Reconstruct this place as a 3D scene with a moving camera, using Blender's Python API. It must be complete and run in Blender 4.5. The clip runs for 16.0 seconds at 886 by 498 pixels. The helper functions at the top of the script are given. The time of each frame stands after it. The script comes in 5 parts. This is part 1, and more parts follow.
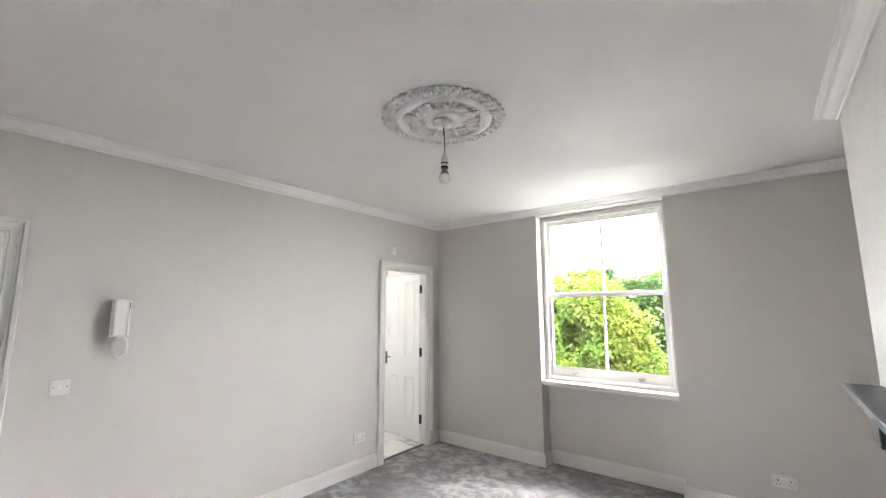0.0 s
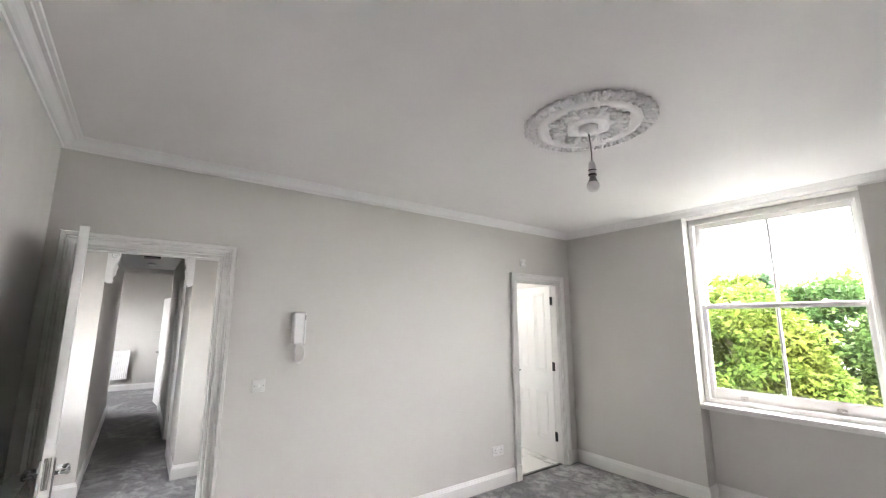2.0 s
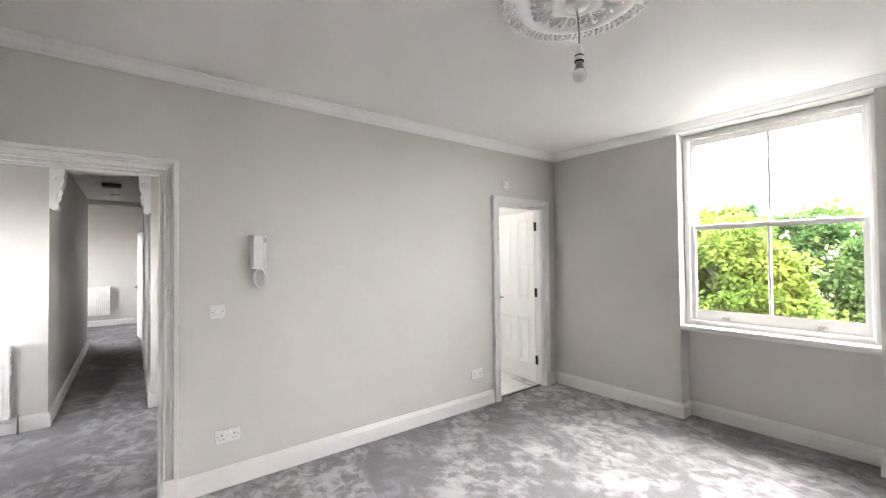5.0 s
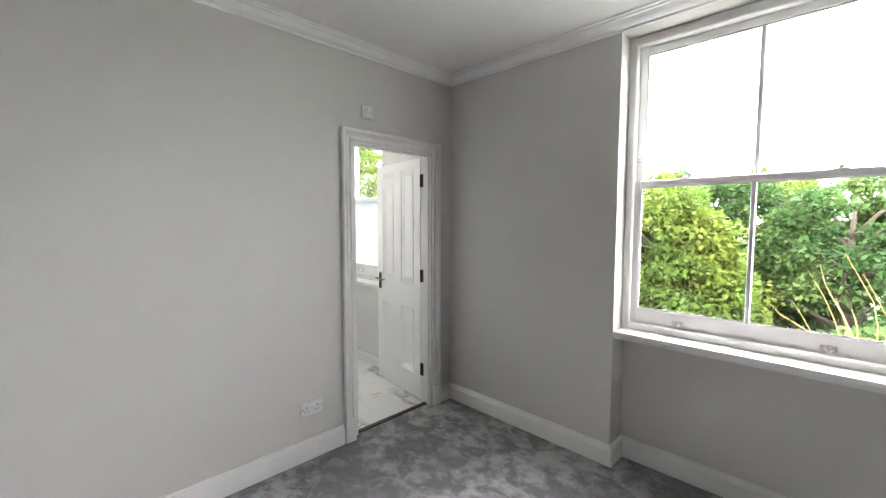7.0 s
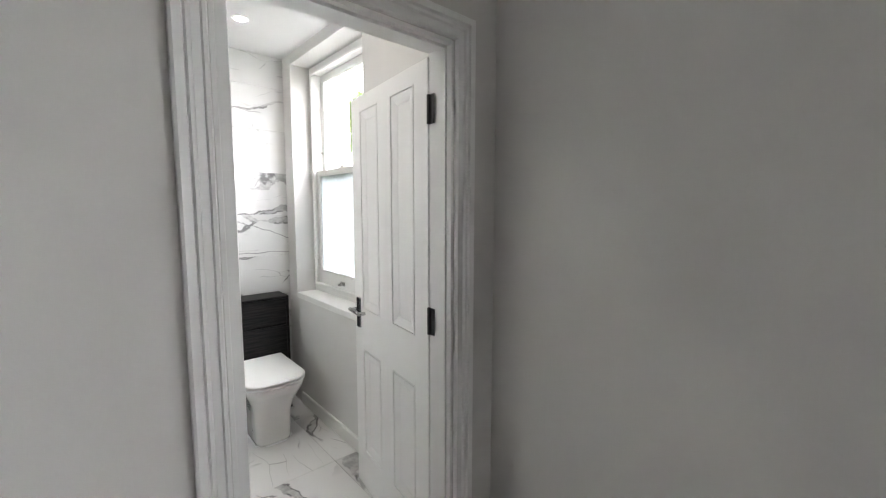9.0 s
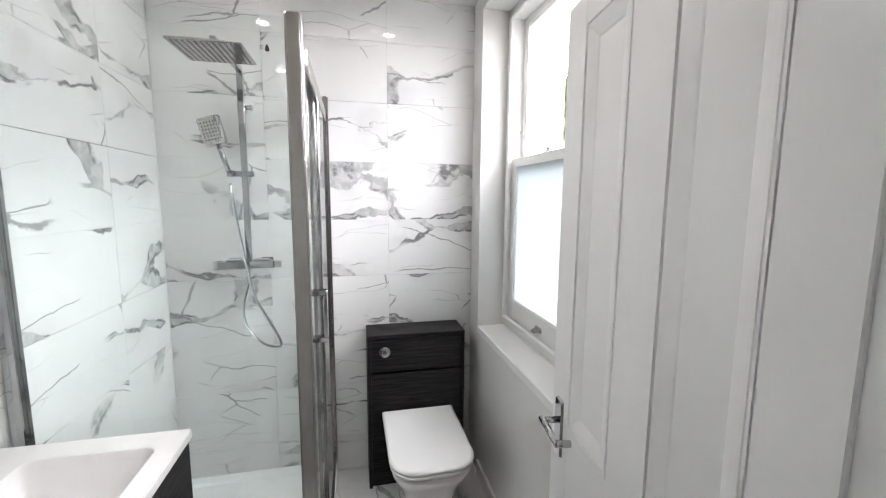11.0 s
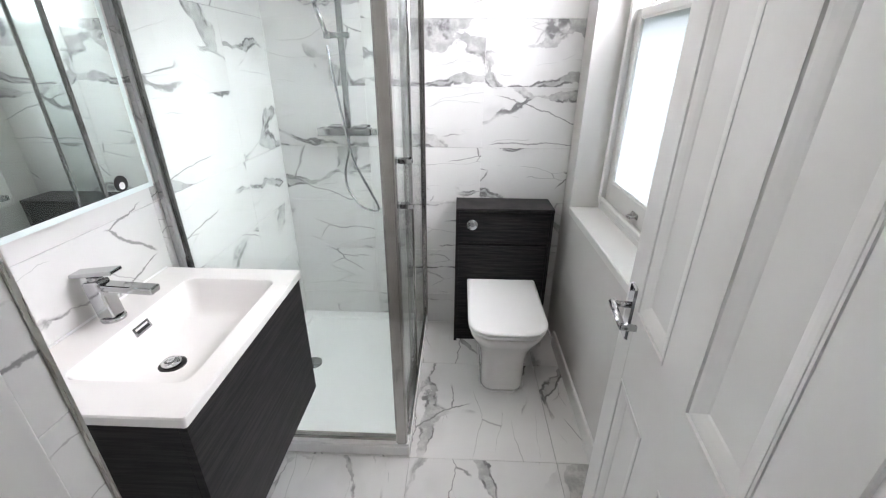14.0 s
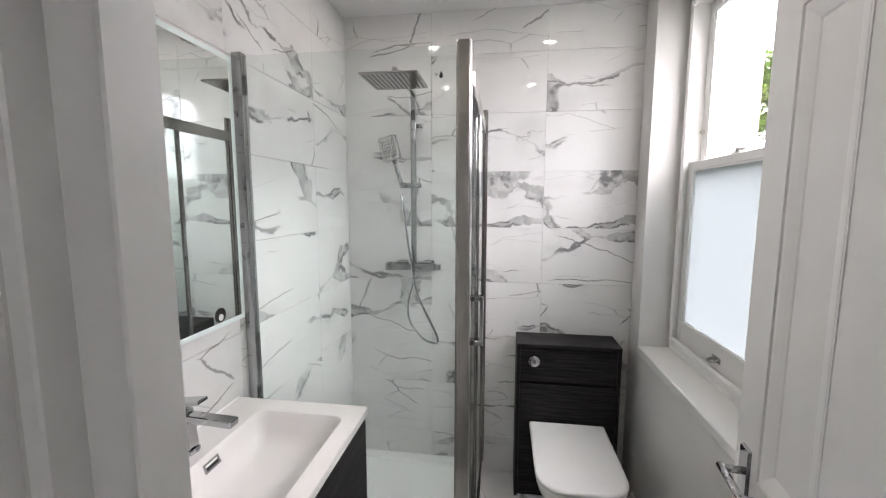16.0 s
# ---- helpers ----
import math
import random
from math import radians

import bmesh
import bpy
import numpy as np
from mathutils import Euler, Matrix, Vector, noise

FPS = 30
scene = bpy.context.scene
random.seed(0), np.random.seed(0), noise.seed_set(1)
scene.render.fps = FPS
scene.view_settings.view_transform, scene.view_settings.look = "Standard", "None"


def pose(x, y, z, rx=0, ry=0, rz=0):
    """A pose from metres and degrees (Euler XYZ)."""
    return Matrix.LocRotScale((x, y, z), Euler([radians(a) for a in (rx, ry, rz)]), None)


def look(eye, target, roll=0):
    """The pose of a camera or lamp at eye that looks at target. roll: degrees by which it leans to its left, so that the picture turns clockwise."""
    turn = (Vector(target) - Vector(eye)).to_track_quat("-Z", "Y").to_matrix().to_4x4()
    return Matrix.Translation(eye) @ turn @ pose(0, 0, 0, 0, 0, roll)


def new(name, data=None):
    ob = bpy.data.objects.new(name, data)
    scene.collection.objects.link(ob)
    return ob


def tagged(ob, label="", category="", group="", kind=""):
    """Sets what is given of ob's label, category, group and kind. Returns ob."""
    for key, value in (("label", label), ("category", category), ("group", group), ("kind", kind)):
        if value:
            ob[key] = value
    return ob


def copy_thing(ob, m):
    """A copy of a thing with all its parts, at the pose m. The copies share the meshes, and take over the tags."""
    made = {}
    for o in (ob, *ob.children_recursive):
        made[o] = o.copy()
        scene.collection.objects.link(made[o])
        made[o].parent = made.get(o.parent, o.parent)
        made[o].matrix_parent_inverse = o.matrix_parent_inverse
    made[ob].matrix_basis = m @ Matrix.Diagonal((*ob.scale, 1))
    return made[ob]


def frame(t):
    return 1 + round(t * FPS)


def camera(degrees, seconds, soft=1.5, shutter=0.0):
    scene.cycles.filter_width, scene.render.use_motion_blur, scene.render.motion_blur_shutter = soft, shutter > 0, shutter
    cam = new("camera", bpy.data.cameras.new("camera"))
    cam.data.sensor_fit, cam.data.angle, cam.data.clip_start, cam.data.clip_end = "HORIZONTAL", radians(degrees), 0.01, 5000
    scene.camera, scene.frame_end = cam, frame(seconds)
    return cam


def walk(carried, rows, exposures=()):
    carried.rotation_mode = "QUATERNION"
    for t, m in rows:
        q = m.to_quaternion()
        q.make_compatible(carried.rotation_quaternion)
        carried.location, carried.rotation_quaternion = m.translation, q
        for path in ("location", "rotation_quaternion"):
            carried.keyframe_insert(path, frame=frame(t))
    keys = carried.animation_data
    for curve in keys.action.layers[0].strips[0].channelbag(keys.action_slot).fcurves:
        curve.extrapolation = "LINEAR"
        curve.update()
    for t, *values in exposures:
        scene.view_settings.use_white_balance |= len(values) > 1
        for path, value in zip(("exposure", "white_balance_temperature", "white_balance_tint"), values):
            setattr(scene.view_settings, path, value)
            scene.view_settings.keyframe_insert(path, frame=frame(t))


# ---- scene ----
cam = camera(95.0, 16.0, 1.15)
PATH = [
    (0, (3.225, -4.019, 1.569), (2.004, -2.462, 1.858), -0.2),
    (0.5, (3.174, -4.042, 1.57), (1.894, -2.542, 1.901), -0.2),
    (1, (3.136, -4.091, 1.578), (1.759, -2.681, 1.919), -0.1),
    (1.5, (3.11, -4.143, 1.576), (1.627, -2.846, 1.919), -0),
    (2, (3.096, -4.174, 1.576), (1.507, -3.01, 1.921), 0.1),
    (2.5, (3.071, -4.216, 1.571), (1.401, -3.169, 1.914), 0.2),
    (3, (3.054, -4.238, 1.567), (1.328, -3.28, 1.891), 0.2),
    (3.5, (3.04, -4.225, 1.564), (1.292, -3.296, 1.853), 0.2),
    (4, (3.018, -4.211, 1.54), (1.285, -3.234, 1.748), 0),
    (4.5, (2.984, -4.151, 1.519), (1.32, -3.05, 1.652), -0.4),
    (5, (2.964, -3.912, 1.468), (1.376, -2.695, 1.506), -0.6),
    (5.2, (2.948, -3.748, 1.468), (1.395, -2.488, 1.459), -0.5),
    (7.3, (2.149, -2.205, 1.492), (0.737, -0.797, 1.341), 0),
    (7.5, (2.025, -2.08, 1.48), (0.607, -0.68, 1.319), 0),
    (8, (1.715, -1.789, 1.466), (0.294, -0.39, 1.31), 0.1),
    (8.2, (1.596, -1.659, 1.456), (0.174, -0.262, 1.29), 0.1),
    (10.3, (0.261, -0.71, 1.481), (-1.528, 0.154, 1.243), 0.1),
    (10.5, (0.216, -0.702, 1.489), (-1.623, 0.045, 1.248), 0.2),
    (11, (0.142, -0.665, 1.528), (-1.794, -0.232, 1.278), 0.4),
    (11.5, (0.132, -0.623, 1.533), (-1.838, -0.519, 1.205), 0.7),
    (12, (0.132, -0.605, 1.529), (-1.797, -0.749, 1.021), 0.7),
    (12.5, (0.131, -0.595, 1.518), (-1.719, -0.845, 0.799), 0.4),
    (13, (0.136, -0.591, 1.508), (-1.631, -0.832, 0.603), 0.1),
    (13.5, (0.136, -0.591, 1.506), (-1.617, -0.742, 0.557), 0.2),
    (14, (0.139, -0.594, 1.512), (-1.681, -0.664, 0.684), 0.3),
    (14.5, (0.139, -0.599, 1.513), (-1.764, -0.645, 0.9), 0.3),
    (15, (0.138, -0.611, 1.522), (-1.818, -0.701, 1.111), 0.3),
    (15.5, (0.142, -0.642, 1.536), (-1.829, -0.832, 1.252), 0.3),
    (16, (0.163, -0.692, 1.55), (-1.803, -0.977, 1.317), 0.1),
]
EXPOSURES = [(0, 5.58, 6520, 15), (3.5, 5.58, 6540, 15), (5.2, 5.55, 6530, 15), (7.3, 4.88, 6350, 13), (8.2, 4.72, 6350, 13), (10.3, 4.85, 6260, 15), (11.2, 4.4, 6250, 16), (12.5, 4.35, 6260, 17), (13.5, 4.66, 6200, 16), (14.5, 4.5, 6250, 17), (16, 4.08, 6440, 18)]
walk(cam, [(t, look(eye, aim, lean)) for t, eye, aim, lean in PATH], EXPOSURES)

# ---- daylight: a bright, thinly overcast sky and a weak, veiled sun ----
SUN_HEIGHT, SUN_TURN = 46.0, 0.0
world = bpy.data.worlds.new("sky")
scene.world = world
world.use_nodes = True
wn, wl = world.node_tree.nodes, world.node_tree.links
sky = wn.new("ShaderNodeTexSky")
sky.sky_type, sky.sun_disc = "NISHITA", False
sky.sun_elevation, sky.sun_rotation = radians(SUN_HEIGHT), radians(SUN_TURN)
sky.air_density, sky.dust_density = 1.0, 0.6
veil = wn.new("ShaderNodeHueSaturation")
veil.inputs["Saturation"].default_value = 0.12
wl.new(sky.outputs[0], veil.inputs["Color"])
wl.new(veil.outputs[0], wn["Background"].inputs[0])
wn["Background"].inputs[1].default_value = 0.15
sun = new("sun", bpy.data.lights.new("sun", "SUN"))
sun.data.energy, sun.data.angle, sun.data.color = 0.8, radians(60), (1, 0.97, 0.93)
_h, _a = radians(SUN_HEIGHT), radians(SUN_TURN)
sun.matrix_basis = look((0, 0, 30), (-math.sin(_a) * math.cos(_h), -math.cos(_a) * math.cos(_h), 30 - math.sin(_h)))


# ---- materials ----
def mat(name, colour=(0.8, 0.8, 0.8), rough=0.5, metal=0.0, **more):
    m = bpy.data.materials.new(name)
    m.use_nodes = True
    b = m.node_tree.nodes["Principled BSDF"]
    b.inputs["Base Color"].default_value = (*colour, 1)
    b.inputs["Roughness"].default_value = rough
    b.inputs["Metallic"].default_value = metal
    for key, value in more.items():
        b.inputs[key.replace("_", " ").title().replace("Ior", "IOR")].default_value = value
    return m


class Net:
    """Short hand for the nodes of one material."""

    def __init__(self, m):
        self.nodes, self.links = m.node_tree.nodes, m.node_tree.links
        self.out = self.nodes["Principled BSDF"]

    def add(self, kind, inputs=None, **props):
        n = self.nodes.new(kind)
        for key, value in props.items():
            setattr(n, key, value)
        for key, value in (inputs or {}).items():
            if isinstance(value, bpy.types.NodeSocket):
                self.links.new(value, n.inputs[key])
            else:
                n.inputs[key].default_value = value
        return n

    def coords(self, scale=(1, 1, 1), turn=(0, 0, 0), vary=0.0):
        co = self.add("ShaderNodeTexCoord").outputs["Object"]
        if vary:
            rnd = self.add("ShaderNodeObjectInfo").outputs["Random"]
            far = self.add("ShaderNodeMath", {0: rnd, 1: vary}, operation="MULTIPLY").outputs[0]
            shift = self.add("ShaderNodeCombineXYZ", {"X": far, "Y": far, "Z": far}).outputs[0]
            co = self.add("ShaderNodeVectorMath", {0: co, 1: shift}, operation="ADD").outputs[0]
        return self.add("ShaderNodeMapping", {"Vector": co, "Scale": scale, "Rotation": turn}).outputs[0]

    def noise(self, co, scale, detail=3.0, rough=0.5, bend=0.0):
        return self.add("ShaderNodeTexNoise", {"Vector": co, "Scale": scale, "Detail": detail, "Roughness": rough, "Distortion": bend}).outputs["Fac"]

    def span(self, value, a, b, c=0.0, d=1.0):
        return self.add("ShaderNodeMapRange", {"Value": value, "From Min": a, "From Max": b, "To Min": c, "To Max": d}, interpolation_type="SMOOTHSTEP").outputs[0]

    def calc(self, operation, a, b=0.0):
        return self.add("ShaderNodeMath", {0: a, 1: b}, operation=operation).outputs[0]

    def blend(self, fac, a, b):
        n = self.add("ShaderNodeMix", data_type="RGBA")
        for i, value in ((0, fac), (6, a), (7, b)):
            if isinstance(value, bpy.types.NodeSocket):
                self.links.new(value, n.inputs[i])
            else:
                n.inputs[i].default_value = value if i == 0 else (*value, 1)
        return n.outputs[2]

    def colour(self, socket):
        self.links.new(socket, self.out.inputs["Base Color"])

    def roughness(self, socket):
        self.links.new(socket, self.out.inputs["Roughness"])

    def bump(self, height, strength, distance):
        n = self.add("ShaderNodeBump", {"Height": height, "Strength": strength, "Distance": distance})
        self.links.new(n.outputs[0], self.out.inputs["Normal"])


def painted(name, colour, rough, grain=0.15, orange_peel=180.0, change=0.04, sheen=0.06):
    m = mat(name, colour, rough)
    n = Net(m)
    co = n.coords()
    cloud = n.noise(co, 1.3, 4)
    n.colour(n.blend(cloud, tuple(c * (1 - change) for c in colour), tuple(min(1, c * (1 + change)) for c in colour)))
    n.roughness(n.span(n.noise(co, 9, 3), 0.3, 0.7, rough - sheen, rough + sheen))
    n.bump(n.noise(co, orange_peel, 2), grain, 0.002)
    return m


WALL = painted("wall_paint", (0.585, 0.570, 0.540), 0.6)
BATH_WALL = painted("bathroom_wall_paint", (0.64, 0.628, 0.61), 0.5)
CEIL = painted("ceiling_paint", (0.75, 0.74, 0.732), 0.7)
TRIM = painted("satin_trim_paint", (0.74, 0.735, 0.715), 0.36, 0.05, 60, 0.015, 0.02)
DOORP = painted("door_paint", (0.82, 0.815, 0.80), 0.36, 0.05, 60, 0.012, 0.015)
RENDER = painted("exterior_render", (0.42, 0.355, 0.315), 0.85, 0.5, 90, 0.08)
PLASTER = painted("cast_plaster", (0.80, 0.80, 0.795), 0.6, 0.2, 120)
PLATE = mat("off_white_moulded_plate", (0.70, 0.695, 0.68), 0.35)
PLASTIC = mat("white_plastic", (0.84, 0.84, 0.835), 0.28)
STONE = painted("weathered_stone_sill", (0.27, 0.255, 0.23), 0.9, 0.5, 70, 0.15)
ENAMEL = painted("radiator_enamel", (0.82, 0.82, 0.81), 0.25, 0.04, 40)
CERAMIC = mat("glazed_ceramic", (0.79, 0.772, 0.76), 0.06, Coat_Weight=0.5)
ACRYLIC = mat("white_shower_tray", (0.86, 0.86, 0.855), 0.18)
RUBBER = mat("black_rubber", (0.02, 0.02, 0.02), 0.6)
DARKSLOT = mat("dark_slot", (0.012, 0.012, 0.012), 0.7)
BLACKMETAL = mat("blackened_steel", (0.06, 0.06, 0.06), 0.35, 0.9)
SCREW = mat("dark_screw_head", (0.10, 0.095, 0.09), 0.4, 1.0)
GREYTEXT = mat("grey_print", (0.25, 0.25, 0.25), 0.6)
SILICONE = mat("white_sealant", (0.80, 0.80, 0.80), 0.3)


def brushed(name, colour, rough):
    m = mat(name, colour, rough, 1.0)
    n = Net(m)
    n.roughness(n.span(n.noise(n.coords((1, 1, 0.05)), 240, 2), 0.3, 0.7, max(0.02, rough - 0.05), rough + 0.06))
    return m


CHROME = brushed("polished_chrome", (0.50, 0.505, 0.51), 0.06)
ALU = brushed("bright_anodised_profile", (0.45, 0.435, 0.42), 0.16)
STEEL = brushed("satin_steel", (0.55, 0.54, 0.52), 0.28)
MIRROR = mat("silvered_mirror", (0.90, 0.92, 0.91), 0.0, 1.0)

GLASS = mat("clear_window_glass", (1, 1, 1), 0.0, Transmission_Weight=1.0, ior=1.45)


def make_shower_glass():
    """Thin toughened glass: a faint green tint, a mirror-like gloss by Fresnel, and clear shadows."""
    m = mat("greenish_shower_glass", (1, 1, 1), 0.0)
    n = Net(m)
    clear = n.add("ShaderNodeBsdfTransparent", {"Color": (0.950, 0.974, 0.966, 1)})
    gloss = n.add("ShaderNodeBsdfGlossy", {"Roughness": 0.0})
    slant = n.add("ShaderNodeLayerWeight", {"Blend": 0.5}).outputs["Facing"]
    fac = n.calc("ADD", n.calc("MULTIPLY", n.calc("POWER", slant, 5.0), 0.9), 0.03)
    mix = n.add("ShaderNodeMixShader", {0: fac, 1: clear.outputs[0], 2: gloss.outputs[0]})
    n.links.new(mix.outputs[0], n.nodes["Material Output"].inputs["Surface"])
    return m


SHOWERGLASS = make_shower_glass()


def make_frosted():
    m = mat("frosted_glass", (0.92, 0.95, 0.96), 0.75)
    n = Net(m)
    t = n.add("ShaderNodeBsdfTranslucent", {"Color": (0.315, 0.332, 0.336, 1)})
    mix = n.add("ShaderNodeMixShader", {0: 0.82, 1: n.out.outputs[0], 2: t.outputs[0]})
    n.links.new(mix.outputs[0], n.nodes["Material Output"].inputs["Surface"])
    return m


FROSTED = make_frosted()


def make_carpet():
    m = mat("grey_cut_pile_carpet", (0.4, 0.4, 0.4), 0.95, Sheen_Weight=0.35, Sheen_Roughness=0.4)
    n = Net(m)
    co = n.coords()
    warp = n.noise(co, 2.6, 2, 0.5, 0.4)
    strokes = n.noise(n.coords((1.0, 1.25, 1), (0, 0, 0.6)), 8.5, 7.0, 0.70, 0.35)
    lie = n.span(n.calc("ADD", n.calc("MULTIPLY", strokes, 0.7), n.calc("MULTIPLY", warp, 0.3)), 0.44, 0.60)
    lay = n.calc("MULTIPLY", lie, n.span(n.noise(co, 1.3, 2), 0.34, 0.60, 0.30, 1.0))
    base = n.blend(lay, (0.125, 0.123, 0.127), (0.40, 0.395, 0.40))
    tuft = n.noise(co, 420, 2, 0.7)
    n.colour(n.blend(n.span(tuft, 0.3, 0.7, 0.0, 0.4), base, (0.10, 0.10, 0.107)))
    n.bump(n.calc("ADD", tuft, n.calc("MULTIPLY", lie, 0.8)), 0.5, 0.006)
    return m


CARPET = make_carpet()


def make_marble(name, rough, white=(0.715, 0.71, 0.70), lean=-0.30):
    """White tile print: broad grey veins that fork and end, dark broken edges, fine cracks and faint streaks."""
    m = mat(name, white, rough, Coat_Weight=0.1, Coat_Roughness=0.03)
    n = Net(m)
    co = n.coords((1, 1, 1), (0, 0, 0), vary=47.0)
    ragged = n.add("ShaderNodeTexNoise", {"Vector": co, "Scale": 6.5, "Detail": 6.0, "Roughness": 0.62}).outputs["Color"]
    sway = n.add("ShaderNodeTexNoise", {"Vector": co, "Scale": 1.7, "Detail": 2.0}).outputs["Color"]

    def bent(fine, broad):
        a = n.add("ShaderNodeVectorMath", {0: ragged, "Scale": fine}, operation="SCALE").outputs[0]
        b = n.add("ShaderNodeVectorMath", {0: sway, "Scale": broad}, operation="SCALE").outputs[0]
        return n.add("ShaderNodeVectorMath", {0: n.add("ShaderNodeVectorMath", {0: co, 1: a}, operation="ADD").outputs[0], 1: b}, operation="ADD").outputs[0]

    def web(at, turn, scale, size, seed):
        place = n.add("ShaderNodeMapping", {"Vector": at, "Location": (seed, seed * 0.6, seed * 1.7), "Rotation": (0, 0, turn), "Scale": scale}).outputs[0]
        return n.add("ShaderNodeTexVoronoi", {"Vector": place, "Scale": size, "Randomness": 1.0}, feature="DISTANCE_TO_EDGE").outputs["Distance"]

    broad = web(bent(0.11, 0.30), lean, (0.62, 2.0, 1.0), 1.25, 3.1)
    width = n.span(n.noise(co, 3.0, 3, 0.6), 0.42, 0.74, 0.003, 0.062)
    keep = n.span(n.noise(co, 1.5, 2, 0.5), 0.44, 0.50)
    inner = n.add("ShaderNodeMapRange", {"Value": broad, "From Min": width, "From Max": n.calc("MULTIPLY", width, 0.85), "To Min": 0.0, "To Max": 1.0}).outputs[0]
    body = n.calc("MULTIPLY", inner, n.span(n.noise(co, 16, 4, 0.65), 0.32, 0.66, 0.35, 0.85))
    edge = n.span(n.calc("ABSOLUTE", n.calc("SUBTRACT", broad, n.calc("MULTIPLY", width, 0.85))), 0.004, 0.016, 1.0, 0.0)
    edge = n.calc("MULTIPLY", edge, n.span(n.noise(co, 7.0, 3), 0.46, 0.58))
    haze = n.calc("MULTIPLY", n.span(broad, 0.0, 0.24, 0.22, 0.0), n.span(n.noise(co, 4.3, 3), 0.40, 0.62))
    crack = n.span(web(bent(0.07, 0.12), 0.62, (0.7, 1.7, 1.0), 2.4, 11.0), 0.003, 0.013, 0.8, 0.0)
    crack = n.calc("MULTIPLY", crack, n.span(n.noise(co, 1.9, 2, 0.5), 0.53, 0.57))
    hair = n.span(web(bent(0.05, 0.25), 0.85, (0.5, 2.6, 1.0), 3.0, 23.0), 0.002, 0.011, 0.62, 0.0)
    hair = n.calc("MULTIPLY", hair, n.span(n.noise(co, 4.2, 3), 0.50, 0.57))
    soft = n.calc("MULTIPLY", n.calc("MAXIMUM", body, haze), keep)
    dark = n.calc("MAXIMUM", n.calc("MULTIPLY", edge, keep), crack)
    cloudy = n.blend(n.noise(co, 3, 3), tuple(c * 0.965 for c in white), white)
    grey = n.blend(n.noise(co, 11, 4), (0.23, 0.228, 0.23), (0.40, 0.396, 0.39))
    shade = n.blend(n.calc("MAXIMUM", soft, hair), cloudy, grey)
    n.colour(n.blend(n.calc("MULTIPLY", dark, 0.85), shade, (0.135, 0.133, 0.135)))
    return m


MARBLE = make_marble("marble_effect_wall_tile", 0.06)
MARBLEFLOOR = make_marble("marble_effect_floor_tile", 0.08)
GROUT = painted("pale_grout", (0.80, 0.795, 0.79), 0.85)


def make_darkwood():
    m = mat("charcoal_wood_effect_board", (0.03, 0.03, 0.03), 0.5, Specular_Ior_Level=0.3)
    n = Net(m)
    grain = n.noise(n.coords((1.6, 1.6, 34)), 3.0, 6, 0.65, 0.6)
    fine = n.noise(n.coords((4, 4, 260)), 3.0, 3, 0.6)
    n.colour(n.blend(n.span(n.calc("ADD", n.calc("MULTIPLY", grain, 0.7), n.calc("MULTIPLY", fine, 0.3)), 0.40, 0.64), (0.004, 0.004, 0.005), (0.030, 0.026, 0.027)))
    n.bump(fine, 0.15, 0.001)
    return m


DARKWOOD = make_darkwood()


def make_slate():
    m = mat("honed_slate", (0.07, 0.075, 0.08), 0.5)
    n = Net(m)
    co = n.coords()
    n.colour(n.blend(n.noise(co, 14, 5), (0.045, 0.05, 0.056), (0.105, 0.11, 0.115)))
    n.bump(n.noise(co, 60, 4), 0.2, 0.002)
    return m


SLATE = make_slate()


def make_leaf(name, a, b, c):
    m = mat(name, a, 0.8, Specular_IOR_Level=0.15)
    n = Net(m)
    rnd = n.add("ShaderNodeNewGeometry").outputs["Random Per Island"]
    patch = n.noise(n.coords(), 0.55, 3)
    tint = n.blend(rnd, a, b)
    n.colour(n.blend(n.span(patch, 0.42, 0.64), tint, c))
    t = n.add("ShaderNodeBsdfTranslucent", {"Color": (*[min(1, v * 1.4) for v in b], 1)})
    mix = n.add("ShaderNodeMixShader", {0: 0.22, 1: n.out.outputs[0], 2: t.outputs[0]})
    n.links.new(mix.outputs[0], n.nodes["Material Output"].inputs["Surface"])
    return m


LEAF_LIGHT = make_leaf("yellow_green_leaves", (0.045, 0.095, 0.014), (0.095, 0.150, 0.022), (0.125, 0.150, 0.022))
LEAF_DARK = make_leaf("mid_green_leaves", (0.018, 0.052, 0.014), (0.050, 0.100, 0.024), (0.085, 0.130, 0.030))
LEAF_CYPRESS = make_leaf("blue_green_sprays", (0.034, 0.072, 0.036), (0.066, 0.112, 0.052), (0.052, 0.098, 0.042))
BARK = painted("bark", (0.11, 0.085, 0.06), 0.9, 0.9, 24, 0.3)
TWIG = painted("yellow_bare_twigs", (0.42, 0.30, 0.08), 0.7, 0.4, 40, 0.2)
GRASS = painted("garden_grass", (0.06, 0.10, 0.025), 0.95, 0.8, 30, 0.35)


def glow(name, colour, strength):
    m = mat(name, (0.9, 0.9, 0.9), 0.3)
    m.node_tree.nodes["Principled BSDF"].inputs["Emission Color"].default_value = (*colour, 1)
    m.node_tree.nodes["Principled BSDF"].inputs["Emission Strength"].default_value = strength
    return m


DOWNLIGHT = glow("downlight_lens", (1, 0.93, 0.82), 8.0)
BULBNECK = mat("grey_bulb_neck", (0.30, 0.30, 0.29), 0.45)
BULBGLASS = mat("opal_bulb", (0.84, 0.84, 0.82), 0.25)


